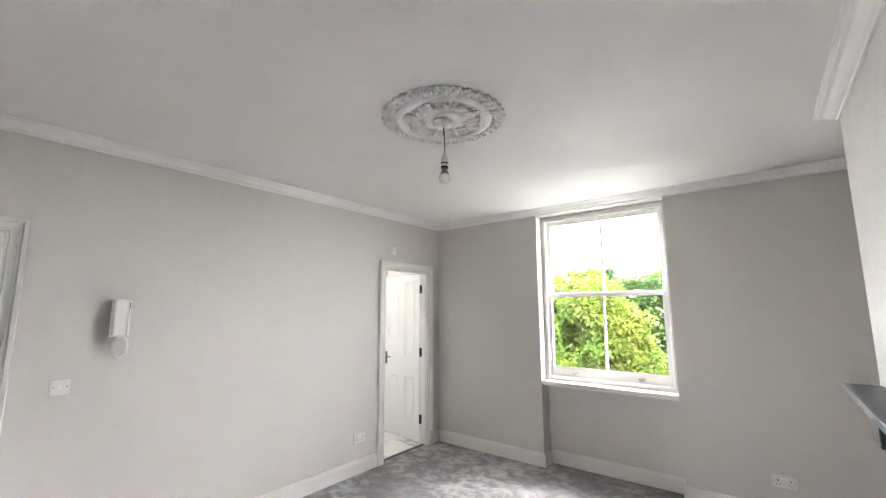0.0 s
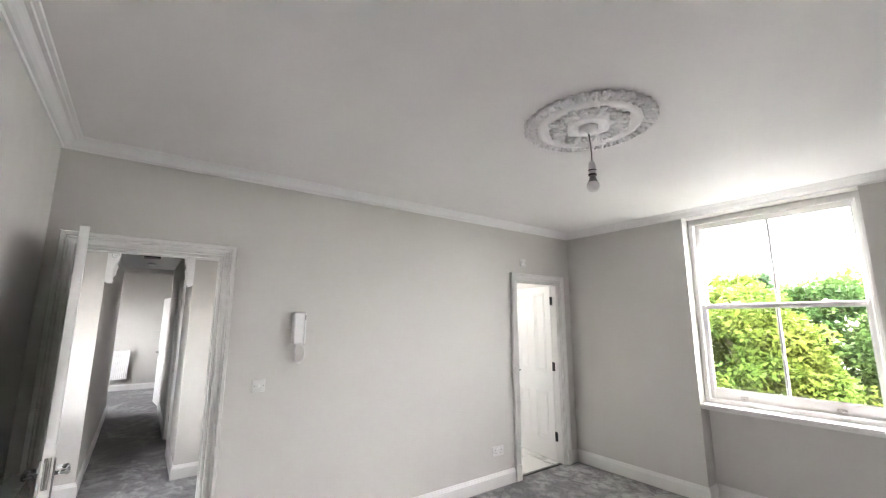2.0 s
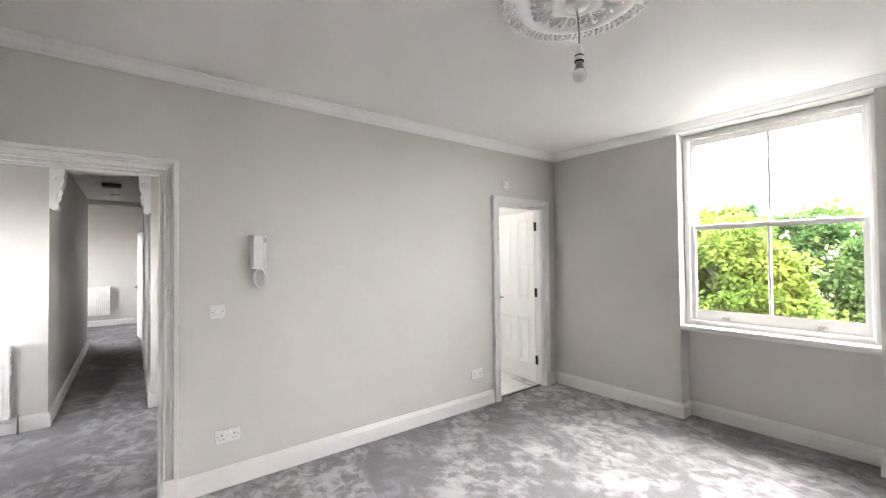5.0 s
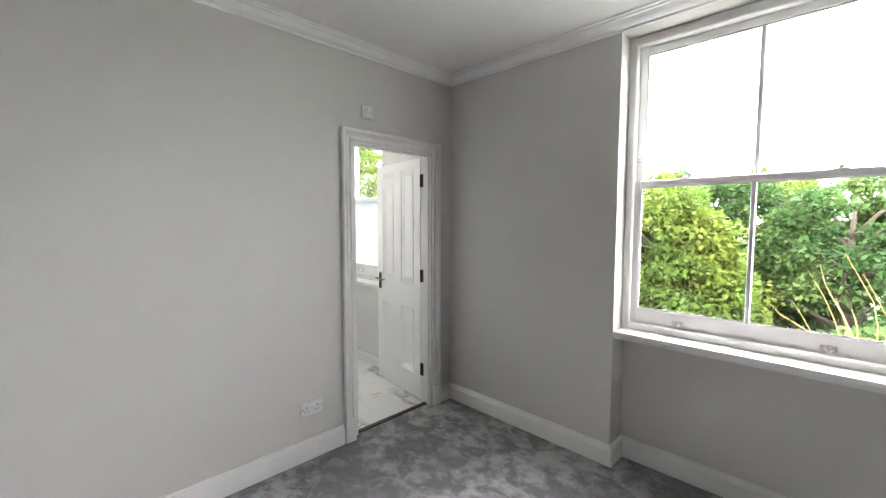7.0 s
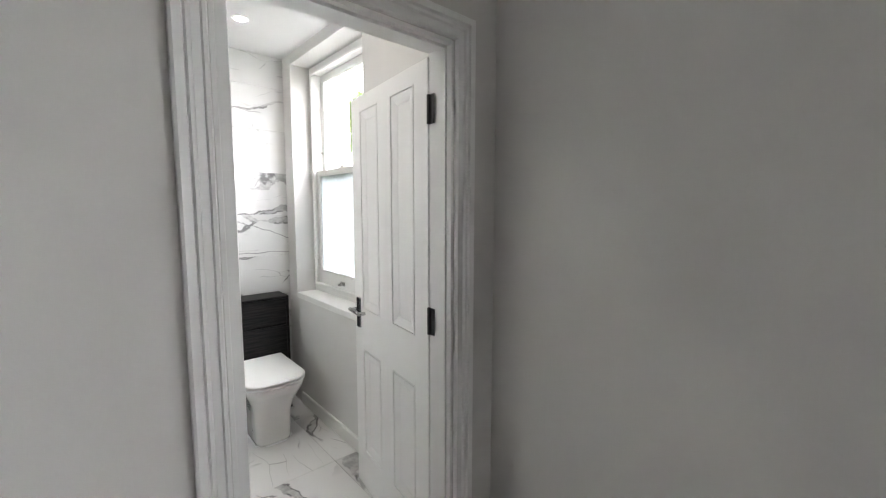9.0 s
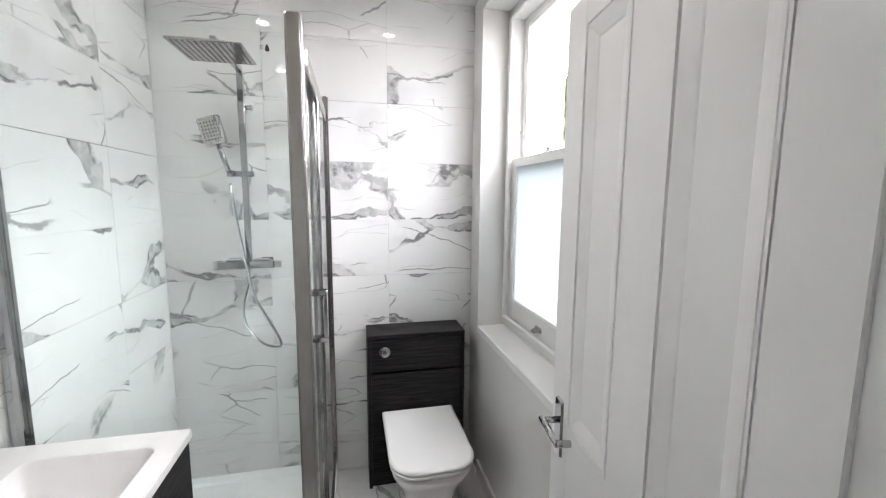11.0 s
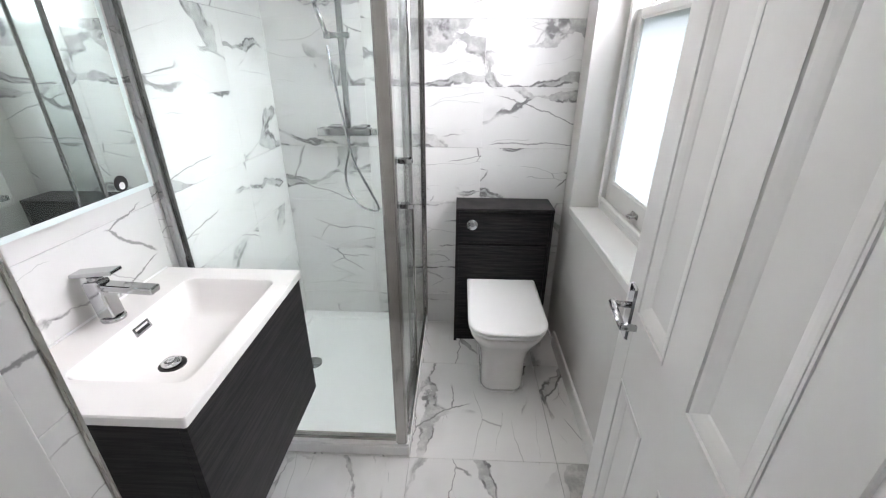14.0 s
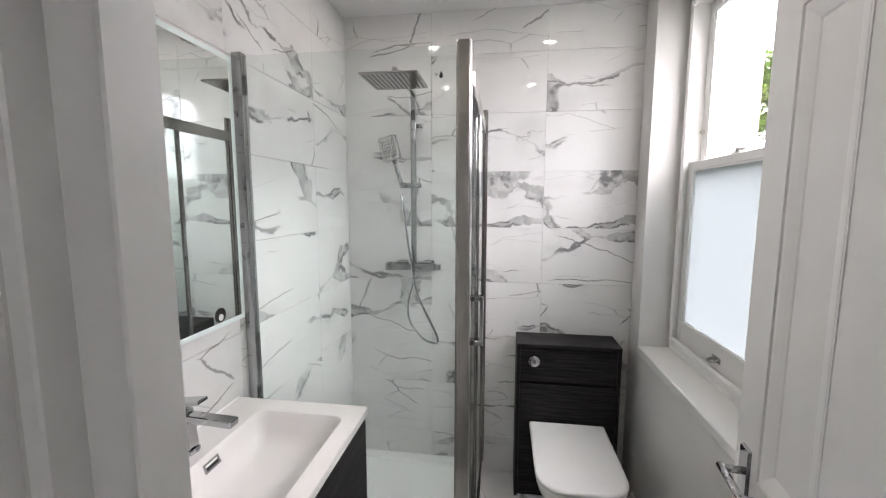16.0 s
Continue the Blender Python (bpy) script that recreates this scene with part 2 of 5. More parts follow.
# ---- shapes ----
def box(x0, y0, z0, x1, y1, z1, bevel=0.0, segments=1):
    bm = bmesh.new()
    bmesh.ops.create_cube(bm, size=1)
    for v in bm.verts:
        v.co = Vector((x1 if v.co.x > 0 else x0, y1 if v.co.y > 0 else y0, z1 if v.co.z > 0 else z0))
    if bevel:
        bmesh.ops.bevel(bm, geom=bm.edges[:], offset=bevel, segments=segments, profile=0.5, affect="EDGES")
    return bm


def join(*bms):
    out = bms[0]
    for other in bms[1:]:
        me = bpy.data.meshes.new("join")
        other.to_mesh(me)
        out.from_mesh(me)
        bpy.data.meshes.remove(me)
        other.free()
    return out


def moved(bm, m):
    bmesh.ops.transform(bm, matrix=m, verts=bm.verts[:])
    return bm


def tube(points, radius, sides=12, close=True):
    """A round bar along points; radius may be one number or one for each point."""
    pts = [Vector(p) for p in points]
    radii = radius if isinstance(radius, (list, tuple)) else [radius] * len(pts)
    bm = bmesh.new()
    rings, ref = [], None
    for i, p in enumerate(pts):
        d = (pts[min(i + 1, len(pts) - 1)] - pts[max(i - 1, 0)]).normalized()
        if ref is None:
            ref = d.orthogonal().normalized()
        ref = (ref - d * ref.dot(d)).normalized()
        side = d.cross(ref)
        rings.append([bm.verts.new(p + radii[i] * (math.cos(a) * ref + math.sin(a) * side)) for a in (math.tau * k / sides for k in range(sides))])
    for a, b in zip(rings, rings[1:]):
        for k in range(sides):
            bm.faces.new((a[k], a[(k + 1) % sides], b[(k + 1) % sides], b[k]))
    if close:
        bm.faces.new(rings[0][::-1])
        bm.faces.new(rings[-1])
    for f in bm.faces:
        f.smooth = len(f.verts) == 4
    return bm


def lathe(profile, at=(0, 0, 0), sides=32):
    """Turns (radius, height) pairs round the upright axis through at."""
    bm = bmesh.new()
    rings = []
    for r, z in profile:
        rings.append([bm.verts.new((at[0] + r * math.cos(a), at[1] + r * math.sin(a), at[2] + z)) for a in (math.tau * k / sides for k in range(sides))])
    for a, b in zip(rings, rings[1:]):
        for k in range(sides):
            bm.faces.new((a[k], a[(k + 1) % sides], b[(k + 1) % sides], b[k]))
    bm.faces.new(rings[0][::-1])
    bm.faces.new(rings[-1])
    for f in bm.faces:
        f.smooth = len(f.verts) == 4
    bmesh.ops.recalc_face_normals(bm, faces=bm.faces[:])
    return bm


def sweep(path, profile, up, closed=False):
    """A mitred moulding: profile holds (inward, up) pairs; inward lies to the left of the path, seen against up."""
    pts, up = [Vector(p) for p in path], Vector(up)
    n = len(pts)
    bm = bmesh.new()
    rings = []
    for i, p in enumerate(pts):
        before = (p - pts[i - 1]).normalized() if closed or i > 0 else None
        after = (pts[(i + 1) % n] - p).normalized() if closed or i < n - 1 else None
        na = up.cross(before if before is not None else after)
        nb = up.cross(after if after is not None else before)
        miter = (na + nb) / (1 + na.dot(nb))
        rings.append([bm.verts.new(p + miter * u + up * v) for u, v in profile])
    pairs = list(zip(rings, rings[1:])) + ([(rings[-1], rings[0])] if closed else [])
    k = len(profile)
    for a, b in pairs:
        for j in range(k):
            bm.faces.new((a[j], a[(j + 1) % k], b[(j + 1) % k], b[j]))
    if not closed:
        bm.faces.new(rings[0][::-1])
        bm.faces.new(rings[-1])
    bmesh.ops.recalc_face_normals(bm, faces=bm.faces[:])
    return bm


def rounded(w, h, r, z0, z1, steps=5, taper=0.0):
    """A plate with rounded corners, centred, lying in xy from z0 to z1."""
    bm = bmesh.new()
    rings = []
    for z, s in ((z0, 0.0), (z1, taper)):
        ring = []
        for cx, cy, a0 in ((1, 1, 0), (-1, 1, 90), (-1, -1, 180), (1, -1, 270)):
            for k in range(steps + 1):
                a = radians(a0 + 90 * k / steps)
                ring.append(bm.verts.new((cx * (w / 2 - r - s) + r * math.cos(a), cy * (h / 2 - r - s) + r * math.sin(a), z)))
        rings.append(ring)
    n = len(rings[0])
    for k in range(n):
        bm.faces.new((rings[0][k], rings[0][(k + 1) % n], rings[1][(k + 1) % n], rings[1][k]))
    bm.faces.new(rings[0][::-1])
    bm.faces.new(rings[1])
    return bm


def as_mesh(name, bm, material):
    me = bpy.data.meshes.new(name)
    bm.to_mesh(me)
    bm.free()
    me.materials.append(material)
    return me


ORIGIN = {}


def thing(name, label, category, at=(0, 0, 0), group=""):
    ob = tagged(new(name), label, category, group)
    ob.location = at
    ORIGIN[ob.name] = Matrix.Translation(at)
    return ob


def part(name, bm, material, parent, label=""):
    """One mesh under a thing or under a part; the shape is given in the room's own metres."""
    ob = new(name, as_mesh(name, bm, material))
    ob.parent = parent
    if parent.name in ORIGIN:
        ob.matrix_parent_inverse = ORIGIN[parent.name].inverted()
    return tagged(ob, label) if label else ob


def structure(name, bm, material, label="", category=""):
    return tagged(new(name, as_mesh(name, bm, material)), label, category, kind="structure")


def single(name, bm, material, label, category, group=""):
    return tagged(new(name, as_mesh(name, bm, material)), label, category, group)


# ---- the rooms: living room x 0..4, y -4.65..0; bathroom beyond the west wall; hall to the west ----
H = 2.62                      # living room ceiling
SOUTH, EAST = -4.65, 4.0
D1A, D1B = -4.515, -3.765     # hall doorway in the west wall
D2A, D2B = -0.932, -0.21       # bathroom doorway in the west wall
HEAD, HEAD2 = 1.997, 2.006     # heads of the hall and bathroom doorways
WALLX = -0.115                # far face of the west wall
BX, BS, BN, BH = -2.05, -1.555, -0.01, 2.53  # bathroom: far wall, basin wall, window wall, ceiling
OUT = 0.36                    # outer face of the window wall

structure("floor", box(WALLX + 0.05, SOUTH, -0.08, EAST, 0.20, 0.0), CARPET, "grey cut-pile carpet with brushed marks", "carpet")
structure("ceiling", box(WALLX, SOUTH - 0.1, H, EAST + 0.1, OUT, H + 0.1), CEIL)

structure("wall_west", join(
    box(WALLX, D1B, 0, 0, -1.0895, H), box(-0.060, -1.0895, 0, 0, D2A, H), box(WALLX, D2B, 0, 0, 0.0, H), box(WALLX, SOUTH, 0, 0, D1A, H),
    box(WALLX, D1A, HEAD, 0, D1B, H), box(WALLX, -1.0795, HEAD2, -0.0605, D2B, H), box(-0.060, D2A, HEAD2, 0, D2B, H)), WALL, "warm off-white painted plaster wall", "wall")
WL, WR = 1.353, 2.587         # recess of the living room window
structure("wall_north", join(
    box(WALLX, 0, 0, WL, OUT, H), box(WR, 0, 0, EAST, OUT, H), box(WL, 0.17, 0, WR, OUT, 0.805), box(WL, 0, 2.555, WR, OUT, H)),
    WALL, "warm off-white painted window wall", "wall")
structure("wall_south", box(WALLX, SOUTH - 0.1, 0, EAST, SOUTH, H), WALL)
structure("wall_east", box(EAST, SOUTH - 0.1, 0, EAST + 0.1, OUT, H), WALL)
CBX, CB0, CB1 = 3.63, -2.75, -1.11
structure("chimney_breast", join(
    box(CBX, CB0, 0, EAST, CB0 + 0.42, H), box(CBX, CB1 - 0.42, 0, EAST, CB1, H), box(CBX, CB0 + 0.42, 0.95, EAST, CB1 - 0.42, H),
    box(CBX + 0.3, CB0 + 0.42, 0, EAST, CB1 - 0.42, 0.95)), WALL, "painted chimney breast", "wall")

CORNICE = [(0, 0), (0, -0.062), (0.010, -0.062), (0.013, -0.050), (0.026, -0.046), (0.040, -0.036), (0.052, -0.022), (0.058, -0.016),
           (0.074, -0.016), (0.078, -0.009), (0.094, -0.007), (0.098, 0.0)]
room = [(0, 0), (0, SOUTH), (EAST, SOUTH), (EAST, CB0), (CBX, CB0), (CBX, CB1), (EAST, CB1), (EAST, 0)]
structure("cornice", sweep([(x, y, H - 0.002) for x, y in room], CORNICE, (0, 0, 1), True), PLASTER, "white moulded plaster cornice", "cornice")

SKIRT = [(0, 0), (0.020, 0), (0.020, 0.098), (0.016, 0.104), (0.014, 0.112), (0.009, 0.118), (0.007, 0.127), (0, 0.130)]
runs = [[(0, -0.021, 0), (0, -0.127, 0)], [(0, -1.019, 0), (0, -3.69, 0)], [(0, -4.602, 0), (0, SOUTH, 0), (EAST, SOUTH, 0), (EAST, CB0, 0), (CBX, CB0, 0), (CBX, CB0 + 0.4, 0)],
        [(CBX, CB1 - 0.4, 0), (CBX, CB1, 0), (EAST, CB1, 0), (EAST, 0, 0), (WR, 0, 0), (WR, 0.17, 0), (WL, 0.17, 0), (WL, 0, 0), (0.0, 0, 0)]]
for run in runs:
    structure("baseboard", sweep([(x, y, 0.001) for x, y, _ in run], SKIRT, (0, 0, 1)), TRIM, "white moulded skirting board", "skirting")


def architrave(x, y0, y1, head, side, bottom=0.0, wide=0.082):
    """The moulded casing round a doorway in a wall that runs along y; side +1: on the wall's +x face."""
    prof = [(0.004, 0), (0.004, 0.012), (0.008, 0.017), (0.015, 0.017), (0.018, 0.009), (0.036, 0.011), (0.040, 0.020), (0.047, 0.023), (0.051, 0.016), (0.055, 0.027), (wide - 0.005, 0.030), (wide, 0.024), (wide, 0)]
    path = [(x, y0, bottom), (x, y0, head), (x, y1, head), (x, y1, bottom)]
    if side < 0:
        path = path[::-1]
    bm = sweep(path, prof, (side, 0, 0))
    return bm


def lining(y0, y1, head, x0, x1, proud, deep):
    """Door lining through the west wall; its stop reaches from x0 to x1 and stands proud at the latch side."""
    a, b = WALLX - 0.001, 0.001
    return join(box(deep, y0 - 0.001, 0, b, y0 + 0.012, head, 0.0015), box(a, y1 - 0.012, 0, b, y1 + 0.001, head, 0.0015), box(a, y0 + 0.012, head - 0.012, b, y1 - 0.012, head + 0.001),
                box(x0, y0 + 0.011, 0, x1, y0 + 0.012 + proud, head - 0.012, 0.0015), box(x0, y1 - 0.020, 0, x1, y1 - 0.012, head - 0.012),
                box(x0, y0 + 0.012 + proud, head - 0.022, x1, y1 - 0.020, head - 0.012))


def plinth(x0, x1, y0, y1):
    return box(x0, y0, 0, x1, y1, 0.155, 0.004)


for name, y0, y1, stop, head in (("doorway_hall", D1A, D1B, (-0.065, -0.045, 0.008, WALLX - 0.001), HEAD), ("doorway_bathroom", D2A, D2B, (-0.057, -0.020, 0.031, -0.061), HEAD2)):
    casing = architrave(0, y0, y1, head, 1, wide=0.078)
    structure(name + "_trim", join(casing, lining(y0, y1, head, *stop), plinth(0, 0.031, y0 - 0.082, y0 - 0.002), plinth(0, 0.031, y1 + 0.002, y1 + 0.082)), TRIM, "white painted door casing and lining", "door frame")
structure("doorway_hall_back_trim", architrave(WALLX, D1A, D1B, HEAD, -1), TRIM, "white painted door casing", "door frame")
structure("threshold_strip", box(-0.075, D2A, 0.0, -0.035, D2B, 0.008, 0.003), BLACKMETAL, "dark metal threshold strip", "threshold")

# ---- sash windows ----
def sash(x0, x1, y0, y1, z0, z1, stile, top, bottom, bar):
    """A sash frame with moulded inner edges; the pane is a part of its own."""
    bms = [box(x0, y0, z0, x0 + stile, y1, z1, 0.003), box(x1 - stile, y0, z0, x1, y1, z1, 0.003),
           box(x0 + stile - 0.002, y0 + 0.001, z0, x1 - stile + 0.002, y1 - 0.001, z0 + bottom, 0.003), box(x0 + stile - 0.002, y0 + 0.001, z1 - top, x1 - stile + 0.002, y1 - 0.001, z1, 0.003)]
    if bar:
        mid = (x0 + x1) / 2
        bms.append(box(mid - 0.011, y0 + 0.003, z0 + bottom - 0.002, mid + 0.011, y1 - 0.003, z1 - top + 0.002, 0.004))
    a, b, c, d = x0 + stile, x1 - stile, z0 + bottom, z1 - top
    bead = [(0, 0), (0.008, 0), (0.004, 0.010), (0, 0.012)]
    bms.append(sweep([(a, y0 + 0.004, c), (b, y0 + 0.004, c), (b, y0 + 0.004, d), (a, y0 + 0.004, d)], [(u, -v) for u, v in bead], (0, -1, 0), True))
    return join(*bms), (a, b, c, d)


def sash_window(name, x0, x1, z0, z1, y, meet, bar, frosted, lifts, label):
    """A vertical sliding sash window; y: the inner face of its box frame."""
    w = structure(name, join(
        box(x0, y, z0, x0 + 0.035, y + 0.15, z1, 0.002), box(x1 - 0.035, y, z0, x1, y + 0.15, z1, 0.002), box(x0 + 0.035, y, z1 - 0.045, x1 - 0.035, y + 0.15, z1, 0.002),
        box(x0 + 0.035, y + 0.004, z0, x1 - 0.035, y + 0.15, z0 + 0.03, 0.002)), TRIM, label, "window")
    bead = [(0, 0), (0.016, 0), (0.016, 0.008), (0.008, 0.014), (0, 0.014)]
    part("staff_bead", sweep([(x0 + 0.034, y, z0 + 0.029), (x1 - 0.034, y, z0 + 0.029), (x1 - 0.034, y, z1 - 0.044), (x0 + 0.034, y, z1 - 0.044)], bead, (0, -1, 0), True), TRIM, w)
    lower, (a, b, c, d) = sash(x0 + 0.037, x1 - 0.037, y + 0.018, y + 0.056, z0 + 0.032, meet + 0.018, 0.042, 0.034, 0.098, bar)
    s = part("lower_sash", lower, TRIM, w, "white painted lower sash")
    pane = part("pane", box(a - 0.004, y + 0.035, c - 0.004, b + 0.004, y + 0.039, d + 0.004), FROSTED if frosted else GLASS, s, "frosted glass pane" if frosted else "clear glass pane")
    pane.visible_shadow = frosted
    upper, (a, b, c, d) = sash(x0 + 0.037, x1 - 0.037, y + 0.066, y + 0.104, meet - 0.016, z1 - 0.047, 0.042, 0.045, 0.034, bar)
    u = part("upper_sash", upper, TRIM, w, "white painted upper sash")
    pane = part("pane", box(a - 0.004, y + 0.083, c - 0.004, b + 0.004, y + 0.087, d + 0.004), GLASS, u, "clear glass pane")
    pane.visible_shadow = False
    for lx in lifts:
        hook = join(tube([(lx - 0.022, y + 0.017, z0 + 0.074), (lx - 0.012, y - 0.012, z0 + 0.068), (lx + 0.012, y - 0.012, z0 + 0.068), (lx + 0.022, y + 0.017, z0 + 0.074)], 0.006, 8),
                    box(lx - 0.030, y + 0.012, z0 + 0.062, lx + 0.030, y + 0.019, z0 + 0.088, 0.003))
        part("sash_lift", hook, STEEL, s, "satin steel sash lift")
        catch = join(box(lx - 0.028, y + 0.022, meet + 0.0185, lx + 0.028, y + 0.05, meet + 0.025, 0.002), lathe([(0.011, 0), (0.011, 0.012), (0.006, 0.016)], (lx, y + 0.034, meet + 0.024), 14),
                     box(lx - 0.006, y + 0.03, meet + 0.028, lx + 0.045, y + 0.042, meet + 0.035, 0.002))
        part("sash_fastener", catch, STEEL, s, "satin steel sash fastener")
    for sx in (x0 + 0.052, x1 - 0.052):
        part("sash_stop", moved(lathe([(0.011, 0), (0.011, 0.005), (0.006, 0.014), (0.003, 0.016)], (0, 0, 0), 14), pose(sx, y + 0.066, meet + 0.15, 90, 0, 0)), STEEL, u, "round steel sash stop")
    return w


sash_window("window_1", WL, WR, 0.835, 2.553, 0.125, 1.705, True, False, (1.66, 2.28), "white painted two-over-two sliding sash window")
structure("window_sill", join(box(WL + 0.001, -0.004, 0.807, WR - 0.001, 0.20, 0.835, 0.006, 2), box(WL + 0.001, 0.02, 0.785, WR - 0.001, 0.168, 0.806, 0.002)), TRIM, "white painted timber window sill", "sill")
# unseen outer ledge, added dark so less daylight bounces up to the ceiling
structure("window_sill_outer", box(WL + 0.001, 0.276, 0.8055, WR - 0.001, OUT + 0.06, 0.835, 0.004), STONE, "weathered stone outer sill, unseen, added to cut upward bounce", "sill")

# bathroom window wall, with its own window
BWL, BWR = -1.908, -0.92
structure("wall_bath_north", join(box(BX - 0.15, BN, 0, BWL, OUT, BH), box(BWR, BN, 0, WALLX, OUT, BH), box(BWL, BN, 0, BWR, OUT, 0.80), box(BWL, BN, 2.46, BWR, OUT, BH)), BATH_WALL, "pale grey painted bathroom wall", "wall")
sash_window("window_2", BWL, BWR, 0.864, 2.458, 0.13, 1.71, False, True, (-1.50,), "white painted sash window with frosted lower pane")
structure("window_sill_bathroom", join(box(BWL + 0.001, BN - 0.004, 0.801, BWR - 0.001, 0.25, 0.840, 0.004), box(BWL + 0.001, 0.134, 0.839, BWR - 0.001, 0.25, 0.8635)), TRIM, "white painted window sill", "sill")
# the same added ledge, out of view, dulling the bounce into the bathroom
structure("window_sill_outer_bathroom", box(BWL + 0.001, 0.281, 0.8005, BWR - 0.001, OUT + 0.06, 0.862, 0.004), STONE, "weathered stone outer sill, unseen, added to cut upward bounce", "sill")


# ---- doors ----
def door_handle(parent, x, y, z, way, out):
    """Lever on a long back plate: way is +1 or -1 along the leaf, out is the side of the leaf it is on."""
    plate = part("back_plate", moved(rounded(0.042, 0.155, 0.004, 0, 0.007, 2, 0.002), Matrix(((1, 0, 0, x), (0, 0, out, y), (0, 1, 0, z), (0, 0, 0, 1)))), CHROME, parent, "polished chrome back plate")
    lever = join(tube([(x, y + out * 0.005, z + 0.02), (x, y + out * 0.048, z + 0.02)], 0.0085, 14),
                 tube([(x - way * 0.008, y + out * 0.046, z + 0.02), (x + way * 0.03, y + out * 0.048, z + 0.021), (x + way * 0.105, y + out * 0.046, z + 0.017)], [0.010, 0.009, 0.0085], 12),
                 tube([(x + way * 0.100, y + out * 0.050, z + 0.017), (x + way * 0.101, y + out * 0.014, z + 0.016)], [0.0095, 0.0085], 12))
    part("lever", lever, CHROME, plate, "polished chrome lever")


def panel_door(name, label, width, height, hinge, angle, side, handle_side=(1, -1), materials=DOORP):
    """A four-panel door; local x runs from the hinge to the latch, y is its thickness, z up."""
    t = 0.036
    d = tagged(new(name), label, "door", kind="")
    stile, mid, top, lock, low = 0.102, 0.124, 0.068, 0.205, 0.20
    z_lock = 0.745
    w = (width - 2 * stile - mid) / 2
    rows = ((low, z_lock), (z_lock + lock, height - top))
    cols = ((stile, stile + w), (stile + w + mid, width - stile))
    bms = [box(0, 0, 0, stile, t, height, 0.002), box(width - stile, 0, 0, width, t, height, 0.002)]
    for z0, z1 in ((0, low), (z_lock, z_lock + lock), (height - top, height)):
        bms.append(box(stile - 0.001, 0.0005, z0, width - stile + 0.001, t - 0.0005, z1))
    for z0, z1 in rows:
        bms.append(box(stile + w, 0.0005, z0 - 0.001, stile + w + mid, t - 0.0005, z1 + 0.001))
    leaf = part("leaf", join(*bms), materials, d, "grained white painted door leaf")
    ogee = [(0, -0.0122), (0.046, -0.0122), (0.042, -0.0098), (0.030, -0.0056), (0.017, -0.0020), (0.010, -0.0010), (0.0092, -0.0038), (0.0052, -0.0038), (0.0046, 0.0014), (0, 0.0014)]
    for x0, x1 in cols:
        for z0, z1 in rows:
            bm = box(x0 - 0.002, t / 2 - 0.006, z0 - 0.002, x1 + 0.002, t / 2 + 0.006, z1 + 0.002)
            for out in (-1, 1):
                y = 0 if out < 0 else t
                pts = [(x0, y, z0), (x1, y, z0), (x1, y, z1), (x0, y, z1)]
                bm = join(bm, sweep(pts if out < 0 else pts[::-1], ogee, (0, out, 0), True))
            part("panel", bm, materials, leaf)
    for out in handle_side:
        door_handle(d, width - 0.055, 0 if out < 0 else t, 0.925, -1, out)
    part("latch_plate", box(width - 0.001, t / 2 - 0.011, 0.90, width + 0.0015, t / 2 + 0.011, 1.02, 0.001), STEEL, d, "steel latch plate")
    for hz in (0.215, 0.985, 1.745):
        knuckle = join(tube([(-0.006, side, hz), (-0.006, side, hz + 0.10)], 0.0075, 12), box(-0.0035, min(side, t / 2), hz, -0.0005, max(side, t / 2), hz + 0.10, 0.0005), box(-0.036, side + (-0.0045 if side else 0.002), hz, -0.003, side + (-0.0020 if side else 0.0045), hz + 0.10))
        part("hinge", knuckle, BLACKMETAL, d, "dark steel butt hinge")
    d.matrix_basis = hinge @ pose(0, 0, 0, 0, 0, angle) @ pose(0, -side, 0)
    return d


# bathroom door: swung in, standing nearly square to its wall; local x runs towards the latch
panel_door("door_2", "white four-panel door with chrome lever, standing open", 0.715, 1.975, pose(-0.114, -0.228, 0.008), 172.6, 0.036)
panel_door("door_1", "white four-panel door with chrome lever, standing open", 0.745, 1.975, pose(0.012, -4.505, 0.008), 5.5, 0.0)


# ---- fittings on the living room walls ----
def wall_plate(name, w, h, depth, label, category, m, detail):
    d = tagged(new(name), label, category)
    part("plate", moved(rounded(w, h, 0.006, 0, depth, 3, 0.002), pose(0, 0, 0, 90, 0, 90)), PLATE, d)
    detail(d, depth)
    d.matrix_basis = m
    return d


def socket_detail(d, depth):
    for sy in (-0.037, 0.037):
        part("pin_slot", join(box(depth - 0.001, sy - 0.004, 0.003, depth + 0.0006, sy + 0.004, 0.013), box(depth - 0.001, sy - 0.014, -0.020, depth + 0.0006, sy - 0.007, -0.015),
                              box(depth - 0.001, sy + 0.007, -0.020, depth + 0.0006, sy + 0.014, -0.015)), DARKSLOT, d, "dark socket slots")
        part("rocker", moved(box(0, -0.006, -0.009, 0.005, 0.006, 0.009, 0.0015), pose(depth - 0.001, sy * 0.33, 0.022, 0, 8, 0)), PLASTIC, d)
    for sy in (-0.060, 0.060):
        part("screw", moved(lathe([(0.0035, 0), (0.003, 0.0015)], (0, 0, 0), 10), pose(depth - 0.0005, sy, 0, 0, 90, 0)), SCREW, d, "dark screw head")


def switch_detail(d, depth):
    part("rocker", moved(box(0, -0.006, -0.012, 0.006, 0.006, 0.012, 0.002), pose(depth - 0.001, 0, 0, 0, 7, 0)), PLASTIC, d)
    for sy in (-0.030, 0.030):
        part("screw", moved(lathe([(0.0035, 0), (0.003, 0.0015)], (0, 0, 0), 10), pose(depth - 0.0005, sy, 0, 0, 90, 0)), SCREW, d, "dark screw head")


